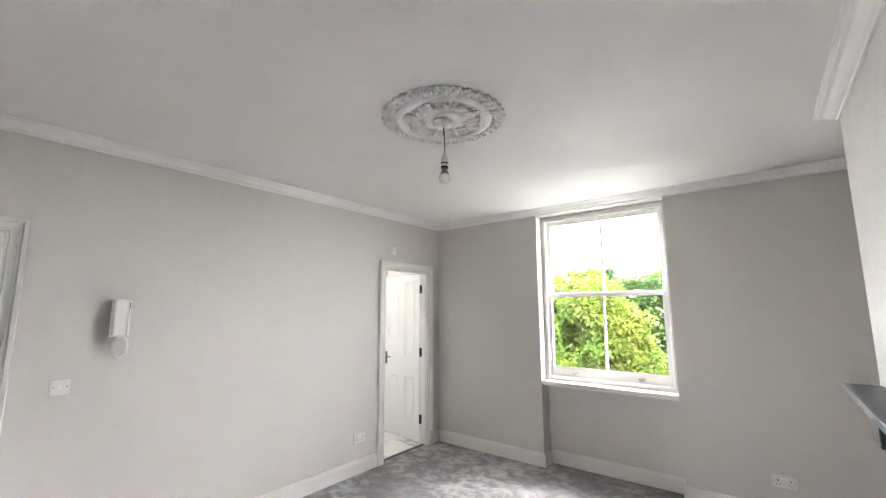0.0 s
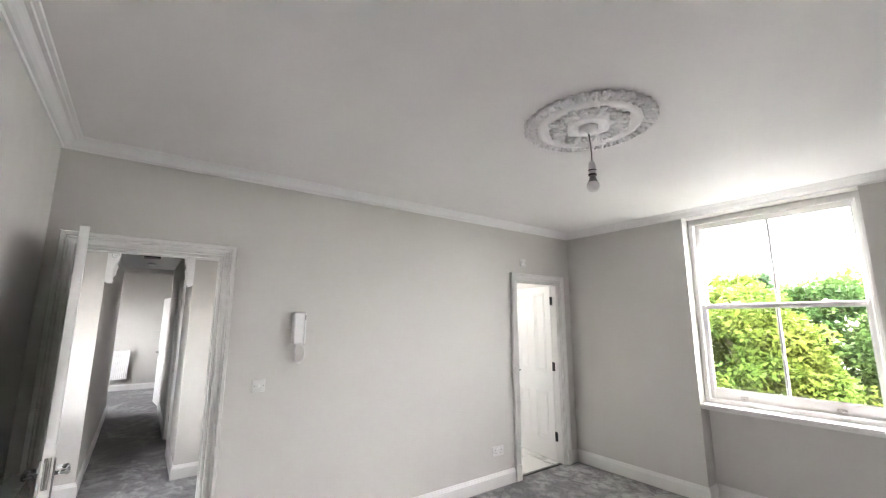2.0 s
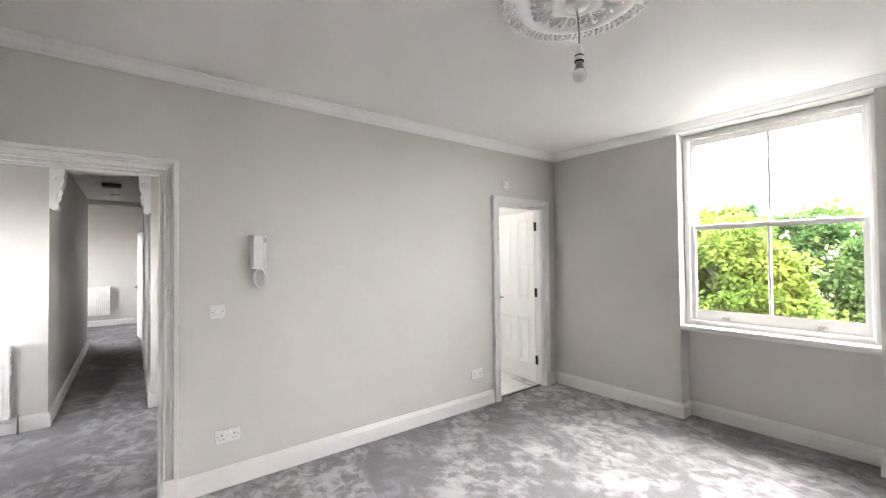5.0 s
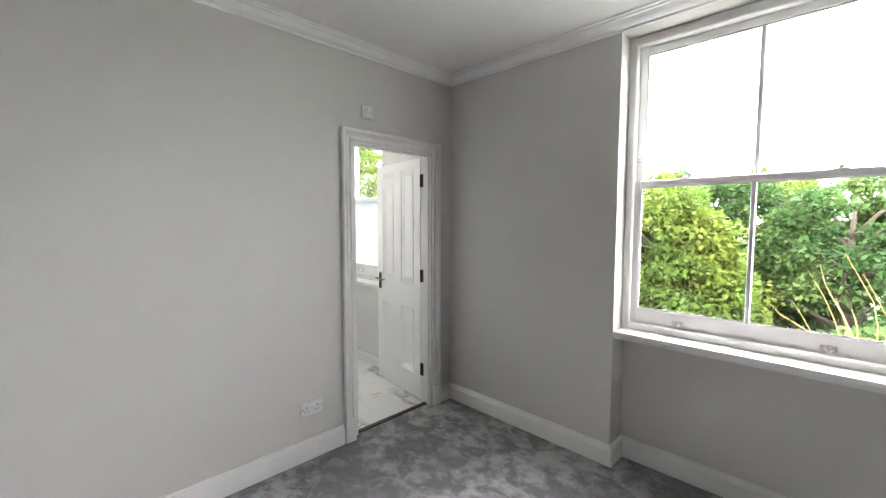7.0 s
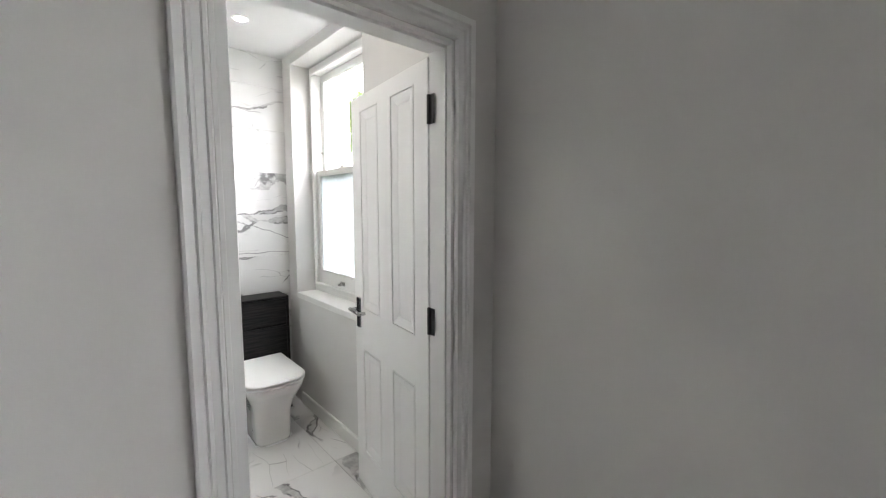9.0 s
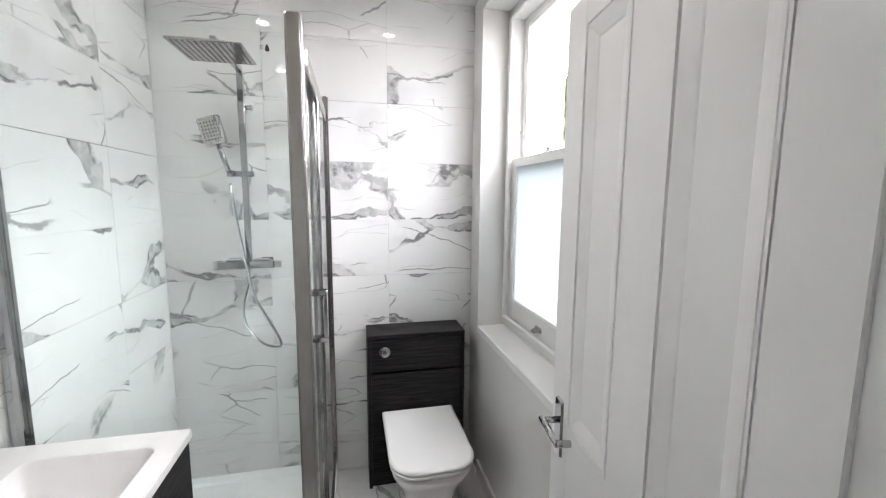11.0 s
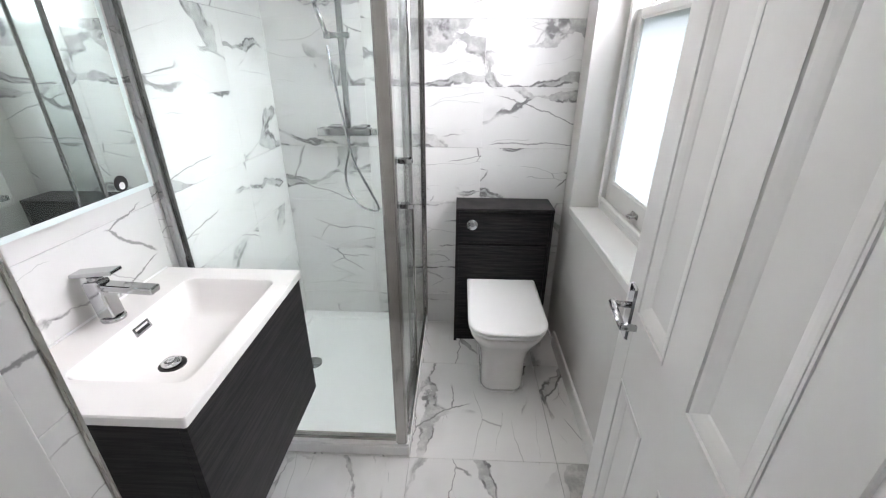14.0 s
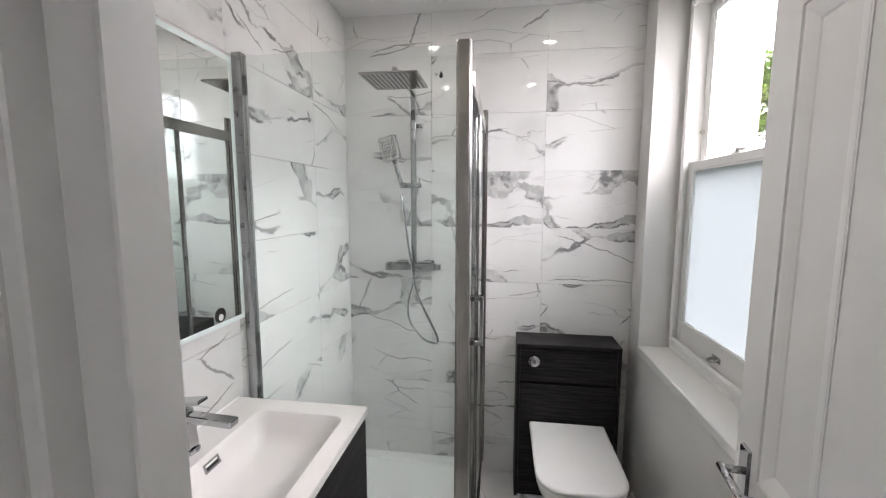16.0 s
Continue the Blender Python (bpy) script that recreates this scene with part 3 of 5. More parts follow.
def spur_detail(d, depth):
    part("rocker", moved(box(0, -0.006, -0.012, 0.006, 0.006, 0.012, 0.002), pose(depth - 0.001, 0.006, 0.016, 0, 7, 0)), PLASTIC, d)
    part("fuse_carrier", box(depth - 0.001, -0.014, -0.024, depth + 0.002, 0.010, -0.010, 0.001), PLASTIC, d)
    part("indicator", box(depth - 0.001, -0.022, 0.012, depth + 0.001, -0.016, 0.018), GREYTEXT, d, "small grey indicator")
    for sy in (-0.032, 0.032):
        part("screw", moved(lathe([(0.0035, 0), (0.003, 0.0015)], (0, 0, 0), 10), pose(depth - 0.0005, sy, 0, 0, 90, 0)), SCREW, d, "dark screw head")


wall_plate("light_switch", 0.087, 0.087, 0.009, "white plastic single light switch on the painted wall", "light switch", pose(0.0005, -3.475, 1.13), switch_detail)
wall_plate("double_socket", 0.147, 0.087, 0.010, "white plastic double wall socket above the skirting", "wall socket", pose(0.0005, -3.414, 0.328), socket_detail)
wall_plate("double_socket", 0.147, 0.087, 0.010, "white plastic double wall socket above the skirting", "wall socket", pose(0.0005, -1.243, 0.325), socket_detail)
wall_plate("double_socket", 0.147, 0.087, 0.010, "white plastic double wall socket on the window wall", "wall socket", pose(3.22, -0.0005, 0.312, 0, 0, -90), socket_detail)
wall_plate("fan_isolator", 0.087, 0.087, 0.010, "white plastic switch plate above the bathroom door", "isolator switch", pose(0.0005, -0.808, 2.207), spur_detail)

# entry phone with its curly cord
phone = thing("entry_phone", "white plastic wall entry phone with a coiled cord", "entry phone", (0.0, -3.25, 1.40))
part("base", box(0.0005, -3.300, 1.400, 0.016, -3.206, 1.630, 0.005, 2), PLASTIC, phone)
part("handset", join(box(0.016, -3.297, 1.402, 0.054, -3.222, 1.632, 0.016, 4), box(0.016, -3.221, 1.404, 0.050, -3.207, 1.628, 0.006, 3)), PLASTIC, phone)
part("label_strip", box(0.0495, -3.218, 1.575, 0.0506, -3.211, 1.610), GREYTEXT, phone, "small grey printed strip")
coil = []
for k in range(341):
    s = k / 340
    a = math.pi * (1.12 - 2.24 * s)
    cx, cz = -3.247 + 0.036 * math.sin(a) + 0.004, 1.338 + 0.064 * math.cos(a)
    turn = math.tau * 34 * s
    coil.append((0.032 + 0.0065 * math.cos(turn), cx + 0.0065 * math.sin(turn) * math.sin(a), cz + 0.0065 * math.sin(turn) * math.cos(a)))
part("coiled_cord", tube(coil, 0.0032, 6), PLASTIC, phone, "white coiled cord")
phone.location.y += 0.02


# ---- ceiling rose and pendant lamp ----
RX, RY = 1.910, -2.335
rose = thing("ceiling_rose", "white ornate plaster ceiling rose with leaf border", "ceiling rose", (RX, RY, H))
part("disc", lathe([(0.312, 0.0), (0.312, -0.006), (0.305, -0.010), (0.272, -0.010), (0.264, -0.020), (0.245, -0.024), (0.226, -0.019), (0.220, -0.009), (0.12, -0.008), (0.112, -0.019), (0.095, -0.021), (0.088, -0.019), (0.02, -0.018)], (RX, RY, H - 0.001), 72), PLASTER, rose)


def acanthus(length, width, thick):
    """A small curled leaf, lobed along both sides, lying along +x."""
    bm = bmesh.new()
    rows = []
    for i in range(7):
        s = i / 6
        half = width * (0.35 + 0.65 * math.sin(math.pi * min(1, s * 0.9 + 0.1))) * (1 - 0.25 * (i % 2)) * (1 - 0.75 * s ** 4)
        z = -thick * (0.4 + 0.9 * math.sin(math.pi * s) + 0.5 * s * s)
        rows.append([bm.verts.new((length * s, v * half, z if v == 0 else z * (0.45 if abs(v) < 1 else 0.05))) for v in (-1, -0.5, 0, 0.5, 1)])
    for a, b in zip(rows, rows[1:]):
        for k in range(4):
            f = bm.faces.new((a[k], a[k + 1], b[k + 1], b[k]))
            f.smooth = True
    return bm


rim, inner, scroll = [], [], []
for k in range(36):
    at = pose(RX, RY, H - 0.008, 0, 0, k * 10)
    rim.append(moved(acanthus(0.072, 0.021, 0.017), at @ pose(0.266, 0, 0)))
    for lobe in (-1, 0, 1):
        rim.append(moved(lathe([(0.0105, 0.006), (0.0105, -0.010), (0.008, -0.016), (0.003, -0.018)], (0, 0, 0), 10), at @ pose(0.331 - 0.007 * abs(lobe), 0.0165 * lobe, 0)))
    rim.append(moved(lathe([(0.011, 0.0), (0.0105, -0.010), (0.005, -0.016)], (0, 0, 0), 10), pose(RX, RY, H - 0.008, 0, 0, k * 10 + 5) @ pose(0.292, 0, 0)))
    rim.append(moved(lathe([(0.007, 0.0), (0.0065, -0.010), (0.003, -0.014)], (0, 0, 0), 8), pose(RX, RY, H - 0.008, 0, 0, k * 10 + 5) @ pose(0.272, 0, 0)))
for k in range(8):
    base = pose(RX, RY, H - 0.012, 0, 0, k * 45 + 11)
    for tilt, far, size in ((0, 0.115, 0.10), (38, 0.135, 0.075), (-38, 0.135, 0.075), (80, 0.165, 0.05), (-80, 0.165, 0.05)):
        inner.append(moved(acanthus(size, 0.019, 0.020), base @ pose(far, 0.02 * math.sin(radians(tilt)), 0, 0, 0, tilt)))
    curl = [(0.155 + 0.03 * math.cos(a) * (1 - a / 9), 0.03 * math.sin(a) * (1 - a / 9) + 0.03, 0) for a in (0.35 * j for j in range(18))]
    for flip in (1, -1):
        scroll.append(moved(tube([(x, y * flip, z) for x, y, z in curl], [0.0085 - 0.0003 * j for j in range(18)], 6), base @ pose(0, 0, -0.006)))
    inner.append(moved(lathe([(0.018, 0), (0.016, -0.012), (0.006, -0.018)], (0, 0, 0), 12), base @ pose(0.198, 0, 0)))
flat = Matrix.Translation((0, 0, H)) @ Matrix.Scale(0.85, 4, (0, 0, 1)) @ Matrix.Translation((0, 0, -H))
part("rim_leaves", moved(join(*rim), flat), PLASTER, rose, "curled leaf border")
part("inner_leaves", moved(join(*inner), flat), PLASTER, rose, "relief of leaves")
for piece in scroll:
    part("scroll", moved(piece, flat), PLASTER, rose)

pend = thing("pendant_lamp", "bare white bulb in a pendant holder on a cord", "pendant lamp", (RX, RY, H - 0.03))
part("ceiling_cup", lathe([(0.050, 0.0), (0.050, -0.022), (0.044, -0.030), (0.012, -0.032), (0.008, -0.040)], (RX, RY, H - 0.018), 32), PLASTIC, pend)
part("cord", tube([(RX, RY, H - 0.055), (RX + 0.004, RY + 0.003, H - 0.11), (RX + 0.007, RY + 0.004, H - 0.17), (RX + 0.005, RY + 0.003, H - 0.215)], 0.0037, 8), BULBNECK, pend, "grey flex")
lx, ly, lz = RX + 0.005, RY + 0.003, H - 0.215
part("lamp_holder", lathe([(0.006, 0.004), (0.012, 0.0), (0.017, -0.020), (0.019, -0.030), (0.019, -0.050), (0.0195, -0.070)], (lx, ly, lz), 24), PLASTIC, pend)
part("ring", join(lathe([(0.0205, -0.047), (0.0205, -0.052)], (lx, ly, lz), 24), lathe([(0.0205, -0.070), (0.0205, -0.077)], (lx, ly, lz), 24)), DARKSLOT, pend, "dark shade ring")
bulb = part("bulb", lathe([(0.022, -0.112), (0.0285, -0.120), (0.0305, -0.132), (0.029, -0.146), (0.022, -0.158), (0.012, -0.164), (0.003, -0.166)], (lx, ly, lz), 28), BULBGLASS, pend, "opal white bulb")
part("bulb_neck", lathe([(0.0150, -0.077), (0.0160, -0.090), (0.0235, -0.1125), (0.0225, -0.116)], (lx, ly, lz), 24), BULBNECK, bulb, "grey bulb neck")


# ---- fireplace shelf ----
mantel = thing("mantel_shelf", "dark grey slate mantel shelf on the chimney breast", "mantelpiece", (3.56, -1.93, 1.165))
part("shelf", box(3.488, -2.68, 1.165, CBX - 0.001, -1.178, 1.200, 0.003), SLATE, mantel)
part("bracket", box(3.53, -2.56, 1.02, CBX - 0.001, -2.38, 1.164, 0.004), SLATE, mantel)
part("bracket", box(3.53, -1.66, 1.02, CBX - 0.001, -1.48, 1.164, 0.004), SLATE, mantel)
part("frieze", box(3.58, -2.37, 0.95, CBX - 0.001, -1.67, 1.164, 0.003), SLATE, mantel)
part("jamb", box(3.58, -2.56, 0.0, CBX - 0.001, -2.33, 1.019, 0.004), SLATE, mantel)
part("jamb", box(3.58, -1.70, 0.0, CBX - 0.001, -1.47, 0.949, 0.004), SLATE, mantel)


# ---- radiators ----
def radiator(label, length, height, m, valve=True, grille=False):
    """A double panel radiator; local x along it, y out of the wall, z up from its foot."""
    r = tagged(new("radiator"), label, "radiator", "panel radiators")
    for y0 in (0.035, 0.098):
        n = int(length / 0.0333)
        pts = [(0.004, 0)]
        for k in range(n):
            c = (k + 0.5) * length / n
            for dx, dy in ((-0.012, 0), (-0.007, 0.007), (0.007, 0.007), (0.012, 0)):
                pts.append((c + dx, dy))
        pts.append((length - 0.004, 0))
        bm = bmesh.new()
        cols = []
        for x, dy in pts:
            cols.append([bm.verts.new((x, y0 + (dy if inset else 0), z)) for z, inset in ((0.0, 0), (0.02, 0), (0.035, 1), (height - 0.035, 1), (height - 0.02, 0), (height, 0))])
        for a, b in zip(cols, cols[1:]):
            for k in range(5):
                bm.faces.new((a[k], b[k], b[k + 1], a[k + 1]))
        geo = bmesh.ops.extrude_face_region(bm, geom=bm.faces[:])
        bmesh.ops.translate(bm, vec=(0, -0.010, 0), verts=[e for e in geo["geom"] if isinstance(e, bmesh.types.BMVert)])
        bmesh.ops.recalc_face_normals(bm, faces=bm.faces[:])
        part("panel", bm, ENAMEL, r)
    top = part("top_grille", box(0, 0.024, height - 0.004, length, 0.106, height + 0.006, 0.004), ENAMEL, r)
    if grille:
        part("grille_slots", join(*[box(0.03 + k * 0.022, 0.042, height + 0.005, 0.042 + k * 0.022, 0.088, height + 0.0066) for k in range(int((length - 0.06) / 0.022))]), DARKSLOT, top, "dark grille slots")
    for x0 in (0.0, length - 0.006):
        side = part("side_panel", box(x0, 0.026, 0.02, x0 + 0.006, 0.104, height - 0.004, 0.002), ENAMEL, r)
        tip = x0 - 0.001 if x0 == 0 else length + 0.001
        part("plug_rim", moved(lathe([(0.024, 0), (0.024, 0.003), (0.019, 0.004)], (0, 0, 0), 20), pose(tip, 0.066, height - 0.058, 0, -90 if x0 == 0 else 90, 0)), PLASTIC, side)
        part("blanking_plug", moved(lathe([(0.017, 0.001), (0.017, 0.0045), (0.010, 0.005)], (0, 0, 0), 18), pose(tip, 0.066, height - 0.055, 0, -90 if x0 == 0 else 90, 0)), BLACKMETAL, side, "dark threaded plug")
    if valve:
        part("valve", join(tube([(length + 0.005, 0.066, 0.035), (length + 0.035, 0.066, 0.035)], 0.012, 14), lathe([(0.017, 0), (0.020, 0.02), (0.020, 0.055), (0.014, 0.065)], (length + 0.045, 0.066, 0.028), 20)), PLASTIC, r, "white thermostatic valve")
        part("pipe", tube([(length + 0.045, 0.066, 0.03), (length + 0.045, 0.066, -0.149)], 0.0075, 12), CHROME, r, "chrome pipe tail")
        part("pipe", tube([(-0.03, 0.066, 0.035), (-0.045, 0.066, 0.02), (-0.045, 0.066, -0.149)], 0.0075, 12), CHROME, r, "chrome pipe tail")
    for x0 in (0.12, length - 0.15):
        part("bracket", box(x0, 0.0005, 0.05, x0 + 0.03, 0.03, height - 0.06), STEEL, r, "steel wall bracket")
    r.matrix_basis = m
    return r


radiator("white double panel radiator behind the open door", 0.66, 0.67, pose(0.10, SOUTH + 0.012, 0.15), valve=True)


# ---- hall, corridor and far room ----
HL, HR, HH = -4.50, -3.76, 2.50
structure("floor_hall", box(-8.9, -6.2, -0.08, WALLX + 0.049, -3.0, 0.0), CARPET, "grey cut-pile carpet", "carpet")
structure("wall_hall_north", join(box(-2.2, -3.5, 0, -1.62, -3.4, 2.66), box(-0.80, -3.5, 0, WALLX - 0.0005, -3.4, 2.66), box(-1.62, -3.5, HEAD, -0.80, -3.4, 2.66)), WALL)
structure("wall_hall_arch", join(box(-2.2, HR, 0, -2.05, -3.501, 2.66), box(-2.2, -6.2, 0, -2.05, HL, 2.66), box(-2.2, HL, 2.30, -2.05, HR, 2.66)), WALL)
# the opening is unseen, added to let daylight into the hall
structure("wall_hall_south", join(box(-2.05, -6.3, 0, -2.0, -6.2, 2.66), box(-1.30, -6.3, 0, WALLX, -6.2, 2.66), box(-2.0, -6.3, 0, -1.30, -6.2, 0.85), box(-2.0, -6.3, 2.05, -1.30, -6.2, 2.66)), WALL)
# a second added opening, out of view, to brighten the hall carpet and arch wall
structure("wall_hall_east", join(box(WALLX, -6.3, 0, WALLX + 0.1, -5.95, 2.66), box(WALLX, -5.15, 0, WALLX + 0.1, SOUTH - 0.101, 2.66), box(WALLX, -5.95, 0, WALLX + 0.1, -5.15, 1.15), box(WALLX, -5.95, 1.85, WALLX + 0.1, -5.15, 2.66)), WALL)
structure("ceiling_hall", box(-2.2, -6.3, 2.66, WALLX - 0.001, -3.4, 2.76), CEIL)
structure("wall_corridor_north", join(box(-3.0, HR, 0, -2.2, HR + 0.1, HH), box(-6.1, HR, 0, -3.76, HR + 0.1, HH), box(-3.76, HR, HEAD, -3.0, HR + 0.1, HH)), WALL)
structure("wall_corridor_south", box(-6.1, HL - 0.1, 0, -2.2, HL, HH), WALL)
structure("ceiling_corridor", box(-6.1, HL - 0.1, HH, -2.2, HR + 0.1, HH + 0.1), CEIL)
# its south opening is unseen too, added to light the far room
structure("wall_far_room", join(box(-9.0, -6.3, 0, -8.9, -2.9, 2.8), box(-8.9, -3.0, 0, -6.1, -2.9, 2.8), box(-6.2, HR + 0.05, 0, -6.1, -3.0, 2.8), box(-6.2, -6.2, 0, -6.1, HL - 0.05, 2.8),
                             box(-6.2, HL - 0.05, 2.42, -6.1, HR + 0.05, 2.8), box(-8.9, -6.3, 0, -8.0, -6.2, 2.8), box(-7.0, -6.3, 0, -6.1, -6.2, 2.8), box(-8.0, -6.3, 0, -7.0, -6.2, 0.8), box(-8.0, -6.3, 2.1, -7.0, -6.2, 2.8)), WALL)
structure("ceiling_far_room", box(-9.0, -6.3, 2.8, -6.1, -2.9, 2.9), CEIL)
structure("cornice_far_room", sweep([(-6.21, -3.0, 2.799), (-8.9, -3.0, 2.799), (-8.9, -6.2, 2.799)], CORNICE, (0, 0, 1)), PLASTER, "white plaster cornice", "cornice")
for run in ([(-2.05, -3.501), (-2.05, HR), (-2.95, HR)], [(-3.8, HR), (-6.1, HR)], [(-6.1, HL), (-2.05, HL), (-2.05, -6.19)], [(-8.9, -3.05), (-8.9, -6.19)], [(-0.72, -3.5), (WALLX - 0.03, -3.5)][::-1]):
    structure("baseboard", sweep([(x, y, 0.001) for x, y in run], SKIRT, (0, 0, 1)), TRIM, "white skirting board", "skirting")
casing = [(0.004, 0), (0.004, 0.014), (0.016, 0.018), (0.046, 0.015), (0.058, 0.026), (0.078, 0.027), (0.082, 0.0)]
structure("trim_hall_door", sweep([(-1.62, -3.5, 0), (-1.62, -3.5, HEAD), (-0.80, -3.5, HEAD), (-0.80, -3.5, 0)], casing, (0, -1, 0)), TRIM, "white painted door casing", "door frame")
structure("trim_corridor_door", sweep([(-3.76, HR, 0), (-3.76, HR, HEAD), (-3.0, HR, HEAD), (-3.0, HR, 0)], casing, (0, -1, 0)), TRIM, "white painted door casing", "door frame")
panel_door("hall_door", "white four-panel door, shut", 0.815, 1.98, pose(-1.617, -3.47, 0.005), 0, 0.0, (-1,))
panel_door("hall_door", "white four-panel door with dark knob, shut", 0.75, 1.98, pose(-3.755, HR + 0.03, 0.005), 0, 0.0, (-1,))
panel_door("hall_door", "white four-panel door, standing open", 0.72, 1.98, pose(-6.23, HR + 0.04, 0.005), 186, 0.0, (-1, 1))


def corbel(name, y, flip):
    """A plaster scroll bracket under the arch."""
    prof = [(0, 0), (0.10, 0), (0.105, -0.03), (0.095, -0.06), (0.10, -0.09), (0.09, -0.15), (0.062, -0.21), (0.045, -0.27), (0.052, -0.31), (0.066, -0.335), (0.062, -0.365), (0.035, -0.378), (0, -0.36)]
    bm = bmesh.new()
    a = [bm.verts.new((-2.19, y + flip * u, 2.30 + v)) for u, v in prof]
    b = [bm.verts.new((-2.02, y + flip * u, 2.30 + v)) for u, v in prof]
    n = len(prof)
    for k in range(n):
        bm.faces.new((a[k], a[(k + 1) % n], b[(k + 1) % n], b[k]))
    bm.faces.new(a[::-1])
    bm.faces.new(b)
    bmesh.ops.recalc_face_normals(bm, faces=bm.faces[:])
    bmesh.ops.bevel(bm, geom=bm.edges[:], offset=0.006, segments=2, affect="EDGES")
    c = thing(name, "white plaster scroll corbel under the hall arch", "corbel", (-2.1, y, 2.0), "hall corbels")
    part("bracket", bm, PLASTER, c)
    curl = [(-2.018, y + flip * (0.062 + 0.034 * (1 - k / 26) * math.cos(k * 0.42)), 2.20 + 0.034 * (1 - k / 26) * math.sin(k * 0.42)) for k in range(24)]
    part("scroll", tube(curl, [0.009 - 0.0002 * k for k in range(24)], 8), PLASTER, c)
    part("leaf", moved(acanthus(0.20, 0.045, 0.02), pose(-2.02, y + flip * 0.05, 2.15) @ pose(0, 0, 0, 0, 90, 0)), PLASTER, c)
    return c


corbel("corbel", HR, -1)
corbel("corbel", HL, 1)
radiator("white panel radiator on the far room wall", 0.62, 0.62, pose(-8.9, -4.30, 0.25, 0, 0, -90), valve=False)
radiator("white panel radiator on the hall wall", 0.60, 0.60, pose(-2.05, -4.72, 0.15, 0, 0, -90))
smoke = thing("smoke_alarm", "round white smoke alarm on the corridor ceiling", "smoke alarm", (-5.2, -4.12, HH))
part("case", lathe([(0.055, 0), (0.055, -0.018), (0.045, -0.034), (0.02, -0.038)], (-5.2, -4.12, HH), 24), PLASTIC, smoke)
part("vent_ring", lathe([(0.0555, -0.010), (0.0555, -0.016)], (-5.2, -4.12, HH), 24), DARKSLOT, smoke, "dark vent ring")
spot = thing("ceiling_lamp", "dark flush ceiling lamp in the corridor", "ceiling lamp", (-4.1, -4.13, HH))
part("case", box(-4.18, -4.23, HH - 0.05, -4.02, -4.03, HH, 0.01, 2), BLACKMETAL, spot)

# ---- bathroom shell ----
structure("floor_bathroom", box(BX - 0.1, BS - 0.1, -0.08, WALLX + 0.049, BN + 0.001, -0.010), GROUT, "marble-effect tiled bathroom floor", "floor")
structure("wall_bath_far", box(BX - 0.15, BS - 0.15, 0, BX - 0.009, BN, BH + 0.1), GROUT, "wall of large marble-effect tiles", "wall")
structure("wall_bath_basin", box(BX - 0.009, BS - 0.15, 0, WALLX, BS - 0.009, BH + 0.1), GROUT, "wall of large marble-effect tiles", "wall")
NIBX, NIBY = -0.23, -1.08
structure("wall_nib", box(NIBX, BS - 0.008, 0, WALLX - 0.0005, NIBY - 0.009, BH), GROUT, "tiled nib beside the bathroom door", "wall")
structure("ceiling_bathroom", box(BX - 0.15, BS - 0.15, BH, WALLX - 0.0005, BN - 0.0005, BH + 0.08), CEIL)
structure("baseboard_bathroom", sweep([(WALLX - 0.01, BN, 0.001), (-1.856, BN, 0.001)], [(0, 0), (0.014, 0), (0.014, 0.080), (0.010, 0.088), (0, 0.088)], (0, 0, 1)), TRIM, "low white skirting", "skirting")
structure("trim_tile_edge", join(box(NIBX - 0.003, NIBY - 0.010, 0, NIBX, NIBY + 0.002, BH), box(NIBX, NIBY - 0.003, 0, NIBX + 0.006, NIBY + 0.002, BH)), STEEL, "steel tile edge strip", "tile trim")


# ---- shower ----
TX0, TX1, TY1 = BX + 0.001, -1.06, -0.776
tray = thing("shower_tray", "low white shower tray with round waste", "shower tray", (-1.55, -1.16, 0))
dish = box(TX0, BS + 0.001, -0.009, TX1, TY1, 0.050, 0.006, 2)
part("tray", dish, ACRYLIC, tray)
part("rim", sweep([(TX0, BS + 0.001, 0.0495), (TX1 - 0.004, BS + 0.001, 0.0495), (TX1 - 0.004, TY1 - 0.004, 0.0495), (TX0, TY1 - 0.004, 0.0495)], [(0, 0), (0, 0.012), (0.050, 0.012), (0.062, 0.0)], (0, 0, 1), True), ACRYLIC, tray)
part("waste", lathe([(0.046, 0), (0.046, 0.006), (0.040, 0.010), (0.01, 0.012)], (-1.56, -1.35, 0.0495), 28), CHROME, tray, "chrome waste cover")

GX = -1.088
encl = thing("shower_enclosure", "chrome-framed glass shower enclosure with sliding door", "shower enclosure", (-1.55, -0.81, 0.06))
part("corner_post", join(box(GX - 0.022, -0.832, 0.0618, GX + 0.022, -0.786, 2.015, 0.003), box(GX + 0.022, -0.826, 0.0618, GX + 0.026, -0.792, 2.015, 0.001)), ALU, encl, "bright chrome corner post")
part("wall_channel", join(box(GX - 0.020, BS + 0.0005, 0.0618, GX + 0.012, BS + 0.034, 2.02, 0.002), box(GX - 0.034, BS + 0.0005, 0.0618, GX - 0.022, BS + 0.024, 2.02, 0.002)), CHROME, encl, "bright chrome wall channel")
side = part("fixed_panel", box(GX - 0.007, BS + 0.034, 0.070, GX - 0.001, -0.832, 2.010), SHOWERGLASS, encl, "greenish clear glass panel")
part("bottom_rail", box(GX - 0.016, BS + 0.034, 0.0618, GX + 0.010, -0.832, 0.078, 0.002), ALU, encl, "chrome bottom rail")
part("wall_profile", join(box(BX + 0.0005, -0.800, 0.0618, BX + 0.030, -0.772, 2.02, 0.002), box(BX + 0.030, -0.794, 0.0618, BX + 0.042, -0.780, 2.02, 0.001)), ALU, encl, "chrome wall profile")
